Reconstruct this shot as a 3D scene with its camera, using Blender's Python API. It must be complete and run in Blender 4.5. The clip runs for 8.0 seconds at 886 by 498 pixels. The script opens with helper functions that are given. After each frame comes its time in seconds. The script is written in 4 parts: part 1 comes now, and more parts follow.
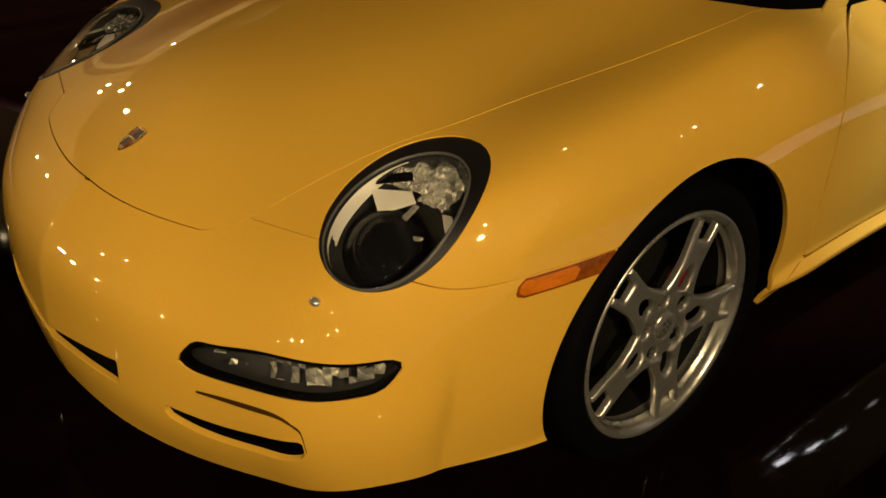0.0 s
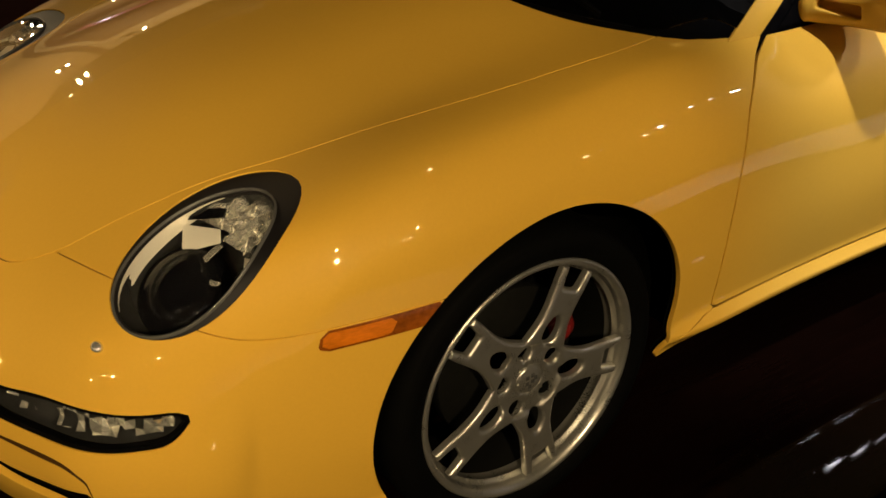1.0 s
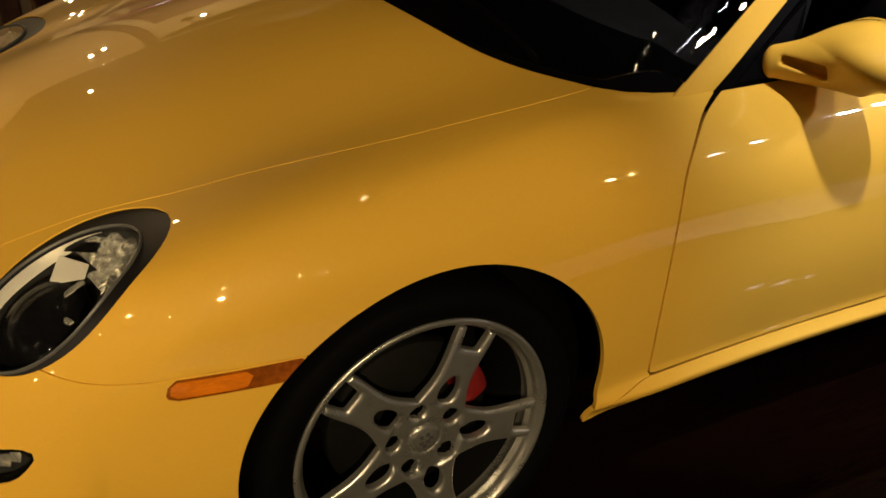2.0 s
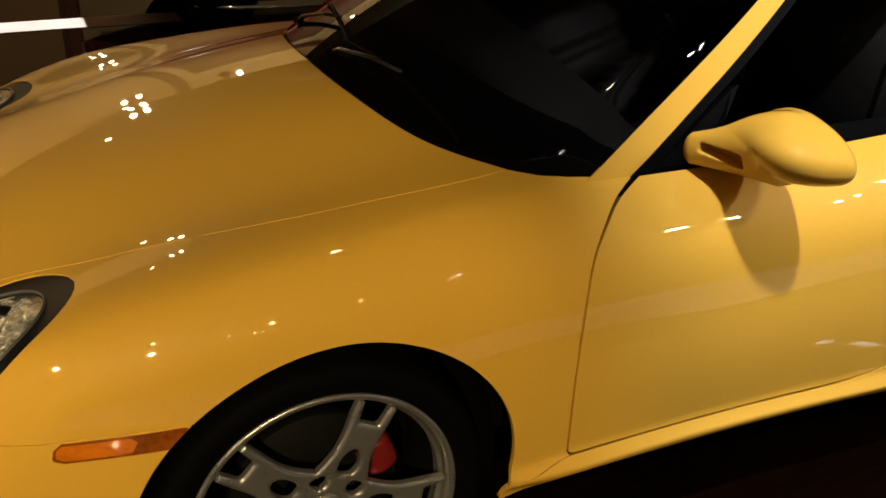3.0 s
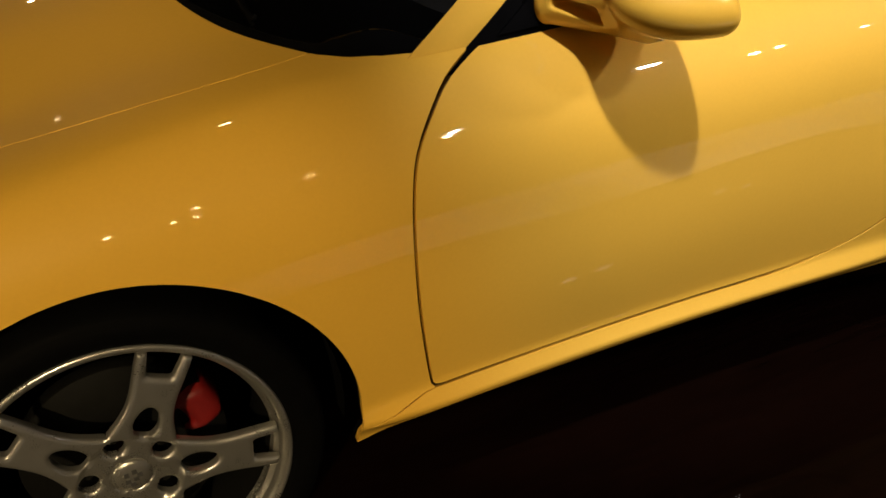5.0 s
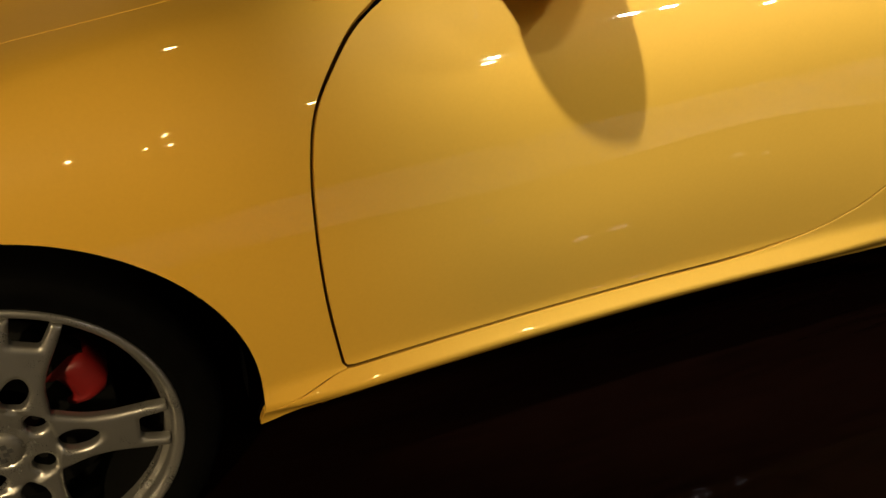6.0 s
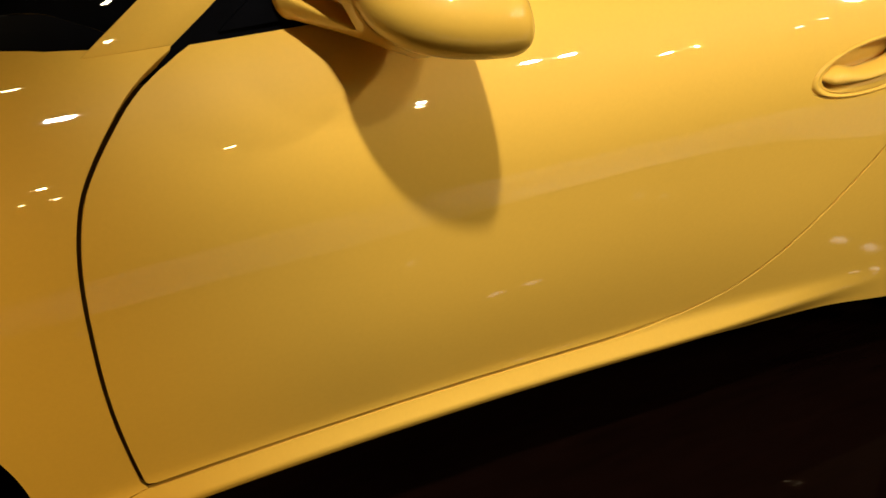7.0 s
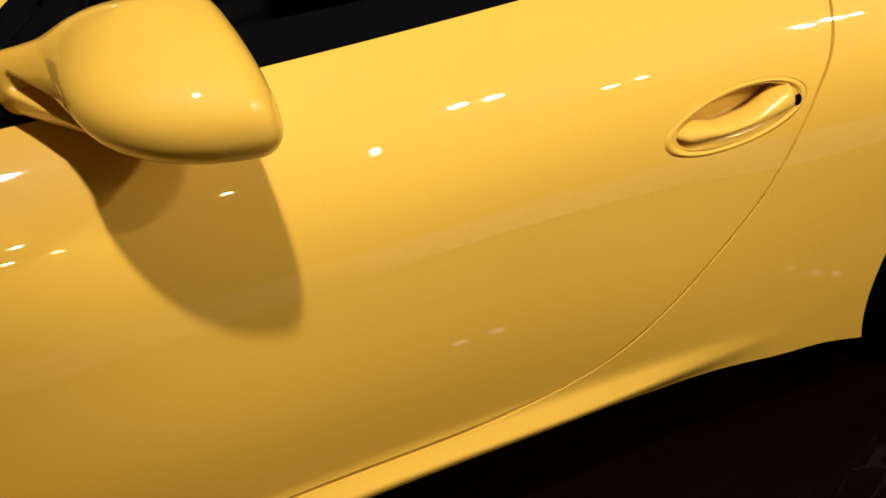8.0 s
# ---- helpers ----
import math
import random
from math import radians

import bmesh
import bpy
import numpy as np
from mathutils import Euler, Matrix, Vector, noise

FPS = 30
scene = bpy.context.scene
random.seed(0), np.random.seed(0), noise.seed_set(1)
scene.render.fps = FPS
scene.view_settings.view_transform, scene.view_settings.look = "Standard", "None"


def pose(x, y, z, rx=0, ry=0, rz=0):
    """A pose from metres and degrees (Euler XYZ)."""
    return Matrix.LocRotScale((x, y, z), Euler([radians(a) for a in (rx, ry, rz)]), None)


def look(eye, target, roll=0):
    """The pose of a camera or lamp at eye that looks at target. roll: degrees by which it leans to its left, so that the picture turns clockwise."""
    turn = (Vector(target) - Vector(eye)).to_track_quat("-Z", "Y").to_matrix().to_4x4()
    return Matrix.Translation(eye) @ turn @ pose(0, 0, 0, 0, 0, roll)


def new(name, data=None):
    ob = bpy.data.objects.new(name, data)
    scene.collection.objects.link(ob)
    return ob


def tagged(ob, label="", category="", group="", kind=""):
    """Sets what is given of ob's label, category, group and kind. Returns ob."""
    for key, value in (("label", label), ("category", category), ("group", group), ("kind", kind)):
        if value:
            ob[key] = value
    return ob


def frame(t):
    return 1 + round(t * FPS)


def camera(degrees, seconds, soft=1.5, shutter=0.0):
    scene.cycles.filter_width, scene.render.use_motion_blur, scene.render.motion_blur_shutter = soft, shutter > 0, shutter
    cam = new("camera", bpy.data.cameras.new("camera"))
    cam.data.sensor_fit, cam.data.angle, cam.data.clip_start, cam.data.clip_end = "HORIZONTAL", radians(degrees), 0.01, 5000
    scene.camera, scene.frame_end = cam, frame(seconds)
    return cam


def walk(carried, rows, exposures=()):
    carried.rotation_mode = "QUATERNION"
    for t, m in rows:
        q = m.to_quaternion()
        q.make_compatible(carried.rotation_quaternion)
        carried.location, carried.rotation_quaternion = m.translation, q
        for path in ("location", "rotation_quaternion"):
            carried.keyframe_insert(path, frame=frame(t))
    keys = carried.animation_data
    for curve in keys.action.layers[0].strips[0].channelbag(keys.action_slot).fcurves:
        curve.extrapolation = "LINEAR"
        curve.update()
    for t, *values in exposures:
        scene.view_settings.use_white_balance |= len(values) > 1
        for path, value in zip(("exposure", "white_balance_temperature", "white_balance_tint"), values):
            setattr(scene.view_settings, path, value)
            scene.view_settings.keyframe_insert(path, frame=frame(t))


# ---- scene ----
import itertools

cam = camera(49.1, 8.0, soft=1.6)
PATH = [
    (0, (-1.4630, -1.8086, 1.4267), (-0.3140, -0.4820, 0.4682), 0.65),
    (0.5, (-1.2280, -1.9175, 1.4436), (-0.1570, -0.5249, 0.4862), 1.69),
    (1, (-1.0310, -1.9550, 1.4308), (0.0050, -0.5354, 0.4766), 0.55),
    (1.5, (-0.8270, -1.9774, 1.4510), (0.1190, -0.5235, 0.4562), 1.26),
    (3, (-0.4000, -2.1975, 1.5565), (0.3430, -0.5688, 0.6863), 1.50),
    (3.5, (-0.2750, -2.1830, 1.5733), (0.5070, -0.5716, 0.7042), 0.62),
    (4, (-0.1370, -2.1003, 1.5583), (0.6470, -0.5128, 0.6409), 0.77),
    (4.5, (-0.0030, -2.0687, 1.4947), (0.6390, -0.4781, 0.4653), -4.70),
    (6, (0.3220, -1.9975, 1.3347), (0.8210, -0.4368, 0.1890), -4.34),
    (6.5, (0.4250, -1.8677, 1.3008), (1.0010, -0.3275, 0.1641), -3.69),
    (7, (0.5160, -1.7813, 1.3149), (1.1930, -0.3085, 0.1430), -0.04),
    (7.5, (0.6020, -1.6991, 1.2907), (1.3530, -0.2689, 0.1118), -0.70),
    (8, (0.7730, -1.6897, 1.3042), (1.5130, -0.2356, 0.1484), -1.65),
]
walk(cam, [(t, look(eye, target, roll)) for t, eye, target, roll in PATH])

# ---- world and lights ----
world = bpy.data.worlds.new("hall_air")
world.use_nodes = True
scene.world = world
world.node_tree.nodes["Background"].inputs[0].default_value = (0.9, 0.6, 0.35, 1)
world.node_tree.nodes["Background"].inputs[1].default_value = 0.01
scene.view_settings.exposure = 0.07


def spot(x, y, z, tx, ty, tz, watts, size=60, radius=0.05, blend=0.5, tone=(1.0, 0.77, 0.46)):
    data = bpy.data.lights.new("spot_lamp", "SPOT")
    data.energy, data.spot_size, data.spot_blend, data.shadow_soft_size, data.color = watts, radians(size), blend, radius, tone
    ob = new("spot_lamp", data)
    ob.matrix_world = look((x, y, z), (tx, ty, tz))
    return ob


# ceiling lamps: place, aim and power
CEILING = 3.6
WARM, PALE = (1.0, 0.75, 0.41), (1.0, 0.95, 0.98)
LAMPS = [
    # over the near flank
    (0.68, -2.10, 1.64, -0.82, 0.9, 385, 45, PALE), (2.95, -4.0, 1.9, -0.8, 0.85, 125, 32, PALE), (3.22, -4.05, 2.0, -0.8, 0.85, 100, 32, PALE),
    (5.33, -3.97, 1.9, -0.7, 0.85, 260, 22, PALE), (5.48, -3.80, 2.0, -0.7, 0.85, 150, 22, PALE), (5.66, -3.72, 2.0, -0.7, 0.85, 25, 24, PALE),
    (4.88, -5.85, 1.6, -0.75, 0.8, 70, 22, WARM), (5.08, -5.72, 1.7, -0.7, 0.8, 50, 22, WARM),
    (2.82, -5.9, 1.5, -0.8, 0.75, 40, 24, PALE), (2.97, -6.5, 1.5, -0.8, 0.75, 20, 22, WARM), (1.85, -6.6, 1.2, -0.8, 0.75, 20, 22, WARM),
    (0.66, -6.2, 0.7, -0.8, 0.75, 25, 24, WARM), (-1.7, -4.1, -0.5, -0.7, 0.7, 15, 24, WARM),
    (0.5, -0.7, 0.05, -0.45, 0.85, 7, 44, WARM),
    # towards the nose
    (-2.2, -6.0, -0.4, -0.9, 0.5, 960, 20, WARM), (-4.4, -3.4, -0.9, -0.5, 0.2, 250, 20, WARM), (-3.6, -0.4, -0.95, 0.1, 0.3, 85, 20, WARM),
    # small far lamps
    (0.55, -8.5, 0.2, -0.8, 0.7, 10, 30, WARM), (0.85, -8.9, 0.2, -0.8, 0.7, 8, 30, WARM), (-0.2, -6.8, -0.2, -0.8, 0.7, 14, 24, WARM),
    (6.0, -5.4, 0.1, -0.8, 0.7, 12, 16, PALE), (6.4, -4.1, 0.3, -0.8, 0.75, 12, 16, PALE), (6.2, -6.0, 0.1, -0.8, 0.7, 8, 16, PALE),
    (-7.4, -1.2, -0.8, -0.6, 0.5, 12, 16, WARM), (-7.0, -3.0, -0.8, -0.6, 0.5, 12, 16, WARM), (-6.4, -4.6, -0.7, -0.7, 0.5, 10, 16, WARM), (-5.0, -6.4, -0.7, -0.7, 0.5, 10, 16, WARM),
    (-5.4, 4.6, -0.85, 0.0, 0.5, 14, 18, WARM), (-6.4, 6.2, -0.85, 0.0, 0.5, 14, 18, WARM), (-4.0, 7.4, -0.85, 0.1, 0.5, 14, 18, WARM),
    # far behind
    (1.0, 8.3, 0.4, 0.2, 0.8, 10, 24, WARM), (-0.98, 6.2, -0.6, 0.1, 0.7, 6, 24, WARM),
    # added without a seen source, to brighten the far strip and red car
    (0.1, 5.6, 0.1, 4.8, 0.0, 900, 80, PALE), (0.8, 2.4, 1.0, 4.2, 0.5, 70, 60, WARM),
    # added, unseen: straight down on the near strip, to brighten its reflection
    (-0.9, -1.96, -0.9, -1.96, 0.0, 110, 17, PALE), (0.0, -1.96, 0.0, -1.96, 0.0, 110, 17, PALE), (0.9, -1.96, 0.9, -1.96, 0.0, 180, 17, PALE),
    (1.8, -1.96, 1.8, -1.96, 0.0, 320, 17, PALE), (2.7, -1.96, 2.7, -1.96, 0.0, 320, 17, PALE), (3.6, -1.96, 3.6, -1.96, 0.0, 320, 17, PALE),
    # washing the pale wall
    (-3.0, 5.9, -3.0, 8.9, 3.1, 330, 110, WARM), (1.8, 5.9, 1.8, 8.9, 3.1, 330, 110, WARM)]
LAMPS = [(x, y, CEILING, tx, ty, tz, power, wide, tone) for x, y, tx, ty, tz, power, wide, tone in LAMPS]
# a block of four lamps on long rods before the pale wall
LAMPS += [(x, y, z, -0.2, 0.2, 0.85, 22, 22, WARM) for x, y, z in ((-.56, 8.6, 3.39), (-.34, 8.6, 3.39), (-.60, 7.6, 3.69), (-.42, 7.6, 3.69))]
LAMPS += [(x, 8.6, z, -0.9, 0.05, 0.55, 12, 14, WARM) for x, z in ((-2.5, 2.1), (-3.1, 2.5), (-4.6, 2.2), (-6.0, 2.6))]
# low on the far walls before the nose
LAMPS += [(x, y, z, -0.85, -0.2, 0.5, 120, 9, WARM) for x, y, z in (
    (-13.5, 5.3, 1.5), (-13.5, -1.2, 1.2), (-13.5, -2.6, 1.7), (-13.5, -4.2, 1.3), (-13.5, -8.2, 1.5), (-13.5, -9.6, 1.9), (-8.7, 8.6, 1.2), (-8.1, 8.6, 1.6), (-10.2, 8.6, 1.4))]
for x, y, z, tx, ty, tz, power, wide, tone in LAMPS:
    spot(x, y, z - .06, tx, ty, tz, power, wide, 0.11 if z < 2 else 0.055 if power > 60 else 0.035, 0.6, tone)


# ---- materials ----
def material(name, color, rough=0.5, metal=0.0, coat=0.0, **more):
    m = bpy.data.materials.new(name)
    m.use_nodes = True
    b = m.node_tree.nodes["Principled BSDF"]
    b.inputs["Base Color"].default_value = (*color, 1)
    b.inputs["Roughness"].default_value = rough
    b.inputs["Metallic"].default_value = metal
    b.inputs["Coat Weight"].default_value = coat
    b.inputs["Coat Roughness"].default_value = 0.02
    for k, v in more.items():
        b.inputs[k.replace("_", " ")].default_value = v
    return m


paint = material("yellow_paint", (0.76, 0.436, 0.05), 0.5, 0, 1.0, Specular_IOR_Level=0.12)
black = material("black_plastic", (0.002, 0.002, 0.0022), 0.55, Specular_IOR_Level=0.02)
rubber = material("tyre_rubber", (0.002, 0.002, 0.002), 0.7, Specular_IOR_Level=0.03)
silver = material("silver_alloy", (0.52, 0.51, 0.47), 0.32, 0.85)
trim_grey = material("grey_trim", (0.08, 0.08, 0.08), 0.35)
lamp_silver = material("lamp_silver", (0.72, 0.7, 0.63), 0.14, 0.8)
# near black, puts the shade of gaps and openings into the colour
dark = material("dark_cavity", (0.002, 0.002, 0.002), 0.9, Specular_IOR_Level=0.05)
red_cal = material("red_caliper", (0.17, 0.004, 0.004), 0.5)
amber = material("amber_lens", (0.72, 0.19, 0.008), 0.15, 0, 1.0)
amber_deep = material("deep_amber_lens", (0.26, 0.065, 0.005), 0.15, 0, 1.0)
bezel_mat = material("lamp_bezel", (0.010, 0.009, 0.010), 0.45, Specular_IOR_Level=0.2)
lamp_dark = material("lamp_housing", (0.02, 0.02, 0.02), 0.25)
gloss_black = material("projector_black", (0.004, 0.004, 0.005), 0.03)
chrome = material("chrome", (0.85, 0.84, 0.78), 0.14, 0.8)
chrome_soft = material("satin_chrome", (0.62, 0.60, 0.55), 0.28, 0.4)
# steel coloured near black, with the shade behind the spokes in it
steel = material("shaded_steel", (0.006, 0.006, 0.0055), 0.6, 0.0, Specular_IOR_Level=0.05)
cap_dark = material("cap_mark", (0.05, 0.05, 0.05), 0.5)
glass = material("window_glass", (0.34, 0.36, 0.35), 0.0, Transmission_Weight=1.0, IOR=1.45)
side_glass_mat = material("side_glass", (0.30, 0.32, 0.31), 0.0, Transmission_Weight=1.0, IOR=1.03)
lens_glass = material("lens_glass", (0.97, 0.97, 0.97), 0.0, Transmission_Weight=1.0, IOR=1.4)
# body yellow darkened to brown, for the shade inside the door gaps
jamb = material("jamb_shade", (0.12, 0.06, 0.008), 0.5, Specular_IOR_Level=0.1)
# brown-black that paints the shade of the bumper's groove
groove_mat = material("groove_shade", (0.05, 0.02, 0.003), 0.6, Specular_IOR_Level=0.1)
lining = material("satin_lining", (0.82, 0.79, 0.70), 0.3, 0.35)
facet = material("chrome_facet", (0.95, 0.93, 0.85), 0.12, 0.84)
gloss_trim = material("gloss_trim", (0.02, 0.02, 0.02), 0.16)
gold = material("gold_badge", (0.75, 0.5, 0.18), 0.25, 1.0)
badge_red = material("badge_red", (0.10, 0.015, 0.012), 0.3)
leather = material("black_leather", (0.006, 0.0055, 0.005), 0.6, Specular_IOR_Level=0.06)
pale_wall = material("pale_wall", (0.62, 0.42, 0.19), 0.6)
wall_mat = material("hall_wall", (0.05, 0.025, 0.015), 0.7)
ceil_mat = material("hall_ceiling", (0.015, 0.012, 0.01), 0.8)
strip_mat = material("pale_stone", (0.70, 0.64, 0.55), 0.45)
panel_mat = material("brown_panel", (0.15, 0.05, 0.022), 0.5)
cream = material("cream_frame", (0.68, 0.52, 0.30), 0.5)
red_paint = material("dark_red_paint", (0.22, 0.008, 0.012), 0.35, 0, 1.0)
# alloy blackened to carry the shade inside the rim
barrel_mat = material("shaded_barrel", (0.006, 0.006, 0.0055), 0.6, 0.0, Specular_IOR_Level=0.05)
floor_mat = material("polished_floor", (0.0032, 0.0011, 0.0006), 0.03, Specular_IOR_Level=0.018)


def grained(m, scale, low, high, bump=0.0, fine=None, stretch=(1, 1, 1), rough=None):
    """Two scales of noise on a material: its colour between low and high times, relief, and roughness."""
    t = m.node_tree
    b = t.nodes["Principled BSDF"]
    base = tuple(b.inputs["Base Color"].default_value)
    co, mp = t.nodes.new("ShaderNodeTexCoord"), t.nodes.new("ShaderNodeMapping")
    mp.inputs["Scale"].default_value = stretch
    t.links.new(co.outputs["Object"], mp.inputs["Vector"])
    coarse, small = t.nodes.new("ShaderNodeTexNoise"), t.nodes.new("ShaderNodeTexNoise")
    coarse.inputs["Scale"].default_value, coarse.inputs["Detail"].default_value = scale, 5
    small.inputs["Scale"].default_value, small.inputs["Detail"].default_value = fine or scale * 14, 3
    for q in (coarse, small):
        t.links.new(mp.outputs["Vector"], q.inputs["Vector"])
    both = t.nodes.new("ShaderNodeMath")
    both.operation = "MULTIPLY_ADD"
    both.inputs[1].default_value = 0.6
    t.links.new(coarse.outputs["Fac"], both.inputs[0])
    scaled = t.nodes.new("ShaderNodeMath")
    scaled.operation = "MULTIPLY"
    scaled.inputs[1].default_value = 0.4
    t.links.new(small.outputs["Fac"], scaled.inputs[0])
    t.links.new(scaled.outputs[0], both.inputs[2])
    ramp = t.nodes.new("ShaderNodeValToRGB")
    ramp.color_ramp.elements[0].position, ramp.color_ramp.elements[1].position = 0.3, 0.7
    ramp.color_ramp.elements[0].color = tuple(min(c * low, 1) for c in base[:3]) + (1,)
    ramp.color_ramp.elements[1].color = tuple(min(c * high, 1) for c in base[:3]) + (1,)
    t.links.new(both.outputs[0], ramp.inputs["Fac"])
    t.links.new(ramp.outputs["Color"], b.inputs["Base Color"])
    if rough:
        rr = t.nodes.new("ShaderNodeMapRange")
        rr.inputs["From Min"].default_value, rr.inputs["From Max"].default_value = 0.3, 0.7
        rr.inputs["To Min"].default_value, rr.inputs["To Max"].default_value = rough
        t.links.new(both.outputs[0], rr.inputs["Value"])
        t.links.new(rr.outputs["Result"], b.inputs["Roughness"])
    if bump:
        bp = t.nodes.new("ShaderNodeBump")
        bp.inputs["Strength"].default_value, bp.inputs["Distance"].default_value = 1.0, bump
        t.links.new(both.outputs[0], bp.inputs["Height"])
        t.links.new(bp.outputs["Normal"], b.inputs["Normal"])
    return m


grained(paint, 2.5, 0.97, 1.03, 0.00002, 160)
grained(rubber, 30, 0.7, 1.4, 0.0004, 400, rough=(0.55, 0.8))
grained(silver, 18, 0.9, 1.06, 0.00002, 500, rough=(0.24, 0.36))
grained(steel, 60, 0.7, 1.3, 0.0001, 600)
grained(black, 40, 0.75, 1.3, 0.0002, 600, rough=(0.42, 0.6))
grained(leather, 60, 0.7, 1.4, 0.0005, 500)
grained(floor_mat, 1.6, 0.45, 1.7, 0, 22, (0.4, 3.0, 1), rough=(0.03, 0.05))
grained(wall_mat, 1.5, 0.8, 1.2, 0.001, 60)
grained(pale_wall, 1.2, 0.92, 1.05, 0.0008, 70)
grained(panel_mat, 3.0, 0.6, 1.4, 0.0004, 60, (8, 8, 1))
grained(strip_mat, 6, 0.85, 1.08, 0.0001, 90, rough=(0.35, 0.55))
grained(cream, 8, 0.9, 1.05, 0.0002, 90)
grained(red_paint, 3, 0.95, 1.05, 0.00002, 160)
grained(amber_deep, 22, 0.5, 1.5, 0.0004, 120)
grained(amber, 14, 0.7, 1.2, 0.0004, 90, (1, 1, 3))
grained(red_cal, 20, 0.85, 1.15, 0.0002, 300)
grained(ceil_mat, 3, 0.8, 1.2, 0.0006, 80)


# ---- shape begin ----
def basis(knots, q):
    """Weights of a natural cubic spline's values at q."""
    k = np.asarray(knots, float)
    n, h = len(k), np.diff(k)
    a, d = np.eye(n), np.zeros((n, n))
    for i in range(1, n - 1):
        a[i, i - 1:i + 2] = h[i - 1] / 6, (h[i - 1] + h[i]) / 3, h[i] / 6
        d[i, i - 1:i + 2] = 1 / h[i - 1], -1 / h[i - 1] - 1 / h[i], 1 / h[i]
    m = np.linalg.solve(a, d)
    q = np.clip(np.asarray(q, float), k[0], k[-1])
    i = np.clip(np.searchsorted(k, q) - 1, 0, n - 2)
    t = (q - k[i]) / h[i]
    one, r = np.eye(n), 1 - t
    c = h[i] ** 2 / 6
    return (one[i] * r[:, None] + one[i + 1] * t[:, None]
            + m[i] * ((r ** 3 - r) * c)[:, None] + m[i + 1] * ((t ** 3 - t) * c)[:, None])


def sheet(xs, ys, rows):
    rows = np.array(rows, float)
    return lambda x, y: ((basis(xs, x) @ rows) * basis(ys, y)).sum(1)


def line(xs, vals):
    vals = np.array(vals, float)
    return lambda x: basis(xs, np.atleast_1d(x)) @ vals


def smax(a, b, k):
    h = np.maximum(k - np.abs(a - b), 0) / k
    return np.maximum(a, b) + h * h * k / 4


# half width of the flanks by length and height
flank_sheet = sheet([-.55, -.25, 0, .3, .52, .8, 1.2, 1.6, 2.0, 2.35, 2.8, 3.3], [.18, .33, .48, .62, .75, .87], [
    [.772, .792, .8, .8, .77, .7],
    [.832, .857, .865, .862, .84, .78],
    [.84, .87, .878, .875, .85, .79],
    [.837, .8603, .8728, .8718, .8461, .772],
    [.8321, .8536, .8672, .8652, .84, .7601],
    [.8272, .8495, .8645, .861, .8364, .7548],
    [.8327, .8557, .8707, .87, .8473, .764],
    [.8651, .88, .887, .8825, .8591, .7763],
    [.895, .905, .908, .908, .88, .79],
    [.895, .91, .912, .91, .885, .8],
    [.87, .89, .9, .895, .86, .77],
    [.7, .77, .79, .78, .72, .6]])
sill_roll = line([.3, .38, .46, .6, 1.2, 1.45, 1.62, 1.75, 2.0], [0, .013, .025, .029, .030, .024, .010, .002, 0])


def flank(x, z):
    return flank_sheet(x, z) + sill_roll(x) * np.exp(-((z - .273) / .023) ** 2)


# height of the bonnet, wings and shoulders by length and half width
deck = sheet([-.95, -.74, -.5, -.25, 0, .3, .6, 1.2, 2.0, 2.6, 3.1, 3.45], [0, .3, .55, .68, .78, .88], [
    [.52, .50, .46, .42, .38, .3],
    [.635, .625, .60, .59, .57, .5],
    [.745, .735, .71, .715, .70, .62],
    [.82, .81, .785, .80, .79, .72],
    [.875, .865, .835, .84, .825, .76],
    [.92, .91, .875, .868, .845, .78],
    [.94, .93, .895, .875, .845, .79],
    [.95, .95, .92, .895, .86, .8],
    [.95, .95, .93, .90, .86, .8],
    [.92, .92, .90, .87, .83, .77],
    [.8, .8, .79, .77, .73, .66],
    [.6, .6, .58, .55, .5, .45]])
# how far the nose reaches forward by half width and height
nose = sheet([0, .25, .45, .6, .72, .82], [.15, .25, .35, .45, .55, .65, .75], [
    [-.945, -.964, -.963, -.95, -.896, -.8, -.6],
    [-.925, -.944, -.943, -.93, -.876, -.78, -.6],
    [-.86, -.894, -.898, -.885, -.836, -.74, -.58],
    [-.785, -.824, -.838, -.82, -.776, -.69, -.55],
    [-.69, -.7332, -.7514, -.728, -.6848, -.61, -.5],
    [-.5, -.552, -.574, -.555, -.523, -.47, -.38]])
tail = line([0, .3, .6, .8, .9], [3.5, 3.47, 3.36, 3.2, 2.95])


LEANING = .0471  # the flanks' sheets lean by this against the car's middle plane
lift = line([0, .3, .55, .68, .78, .88, 1.0], [.034, .0259, .0141, .008, .0033, -.0014, -.0071])


def leaned(p):
    """Places in the sheets' own, slightly leaning, axes."""
    w = np.abs(p[:, 1])
    return np.c_[p[:, 0], -np.maximum(w - LEANING * (p[:, 2] - .63), 0), p[:, 2] - lift(w)]


def body_field(p):
    p = leaned(p)
    x, w, z = p[:, 0], np.abs(p[:, 1]), p[:, 2]
    f = smax(z - deck(x, w), w - flank(x, z), .05)
    f = smax(f, nose(w, z) - .012 * np.clip(1 - w / .6, 0, 1) - x, .06)
    return smax(f, x - tail(w) + .25 * (z - .5) ** 2 * 2, .08)


def leaning_field(p):
    """The body's left half in the sheets' own axes."""
    x, w, z = p[:, 0], np.abs(p[:, 1]), p[:, 2]
    f = smax(z - deck(x, w), w - flank(x, z), .05)
    return smax(f, nose(w, z) - x, .06)


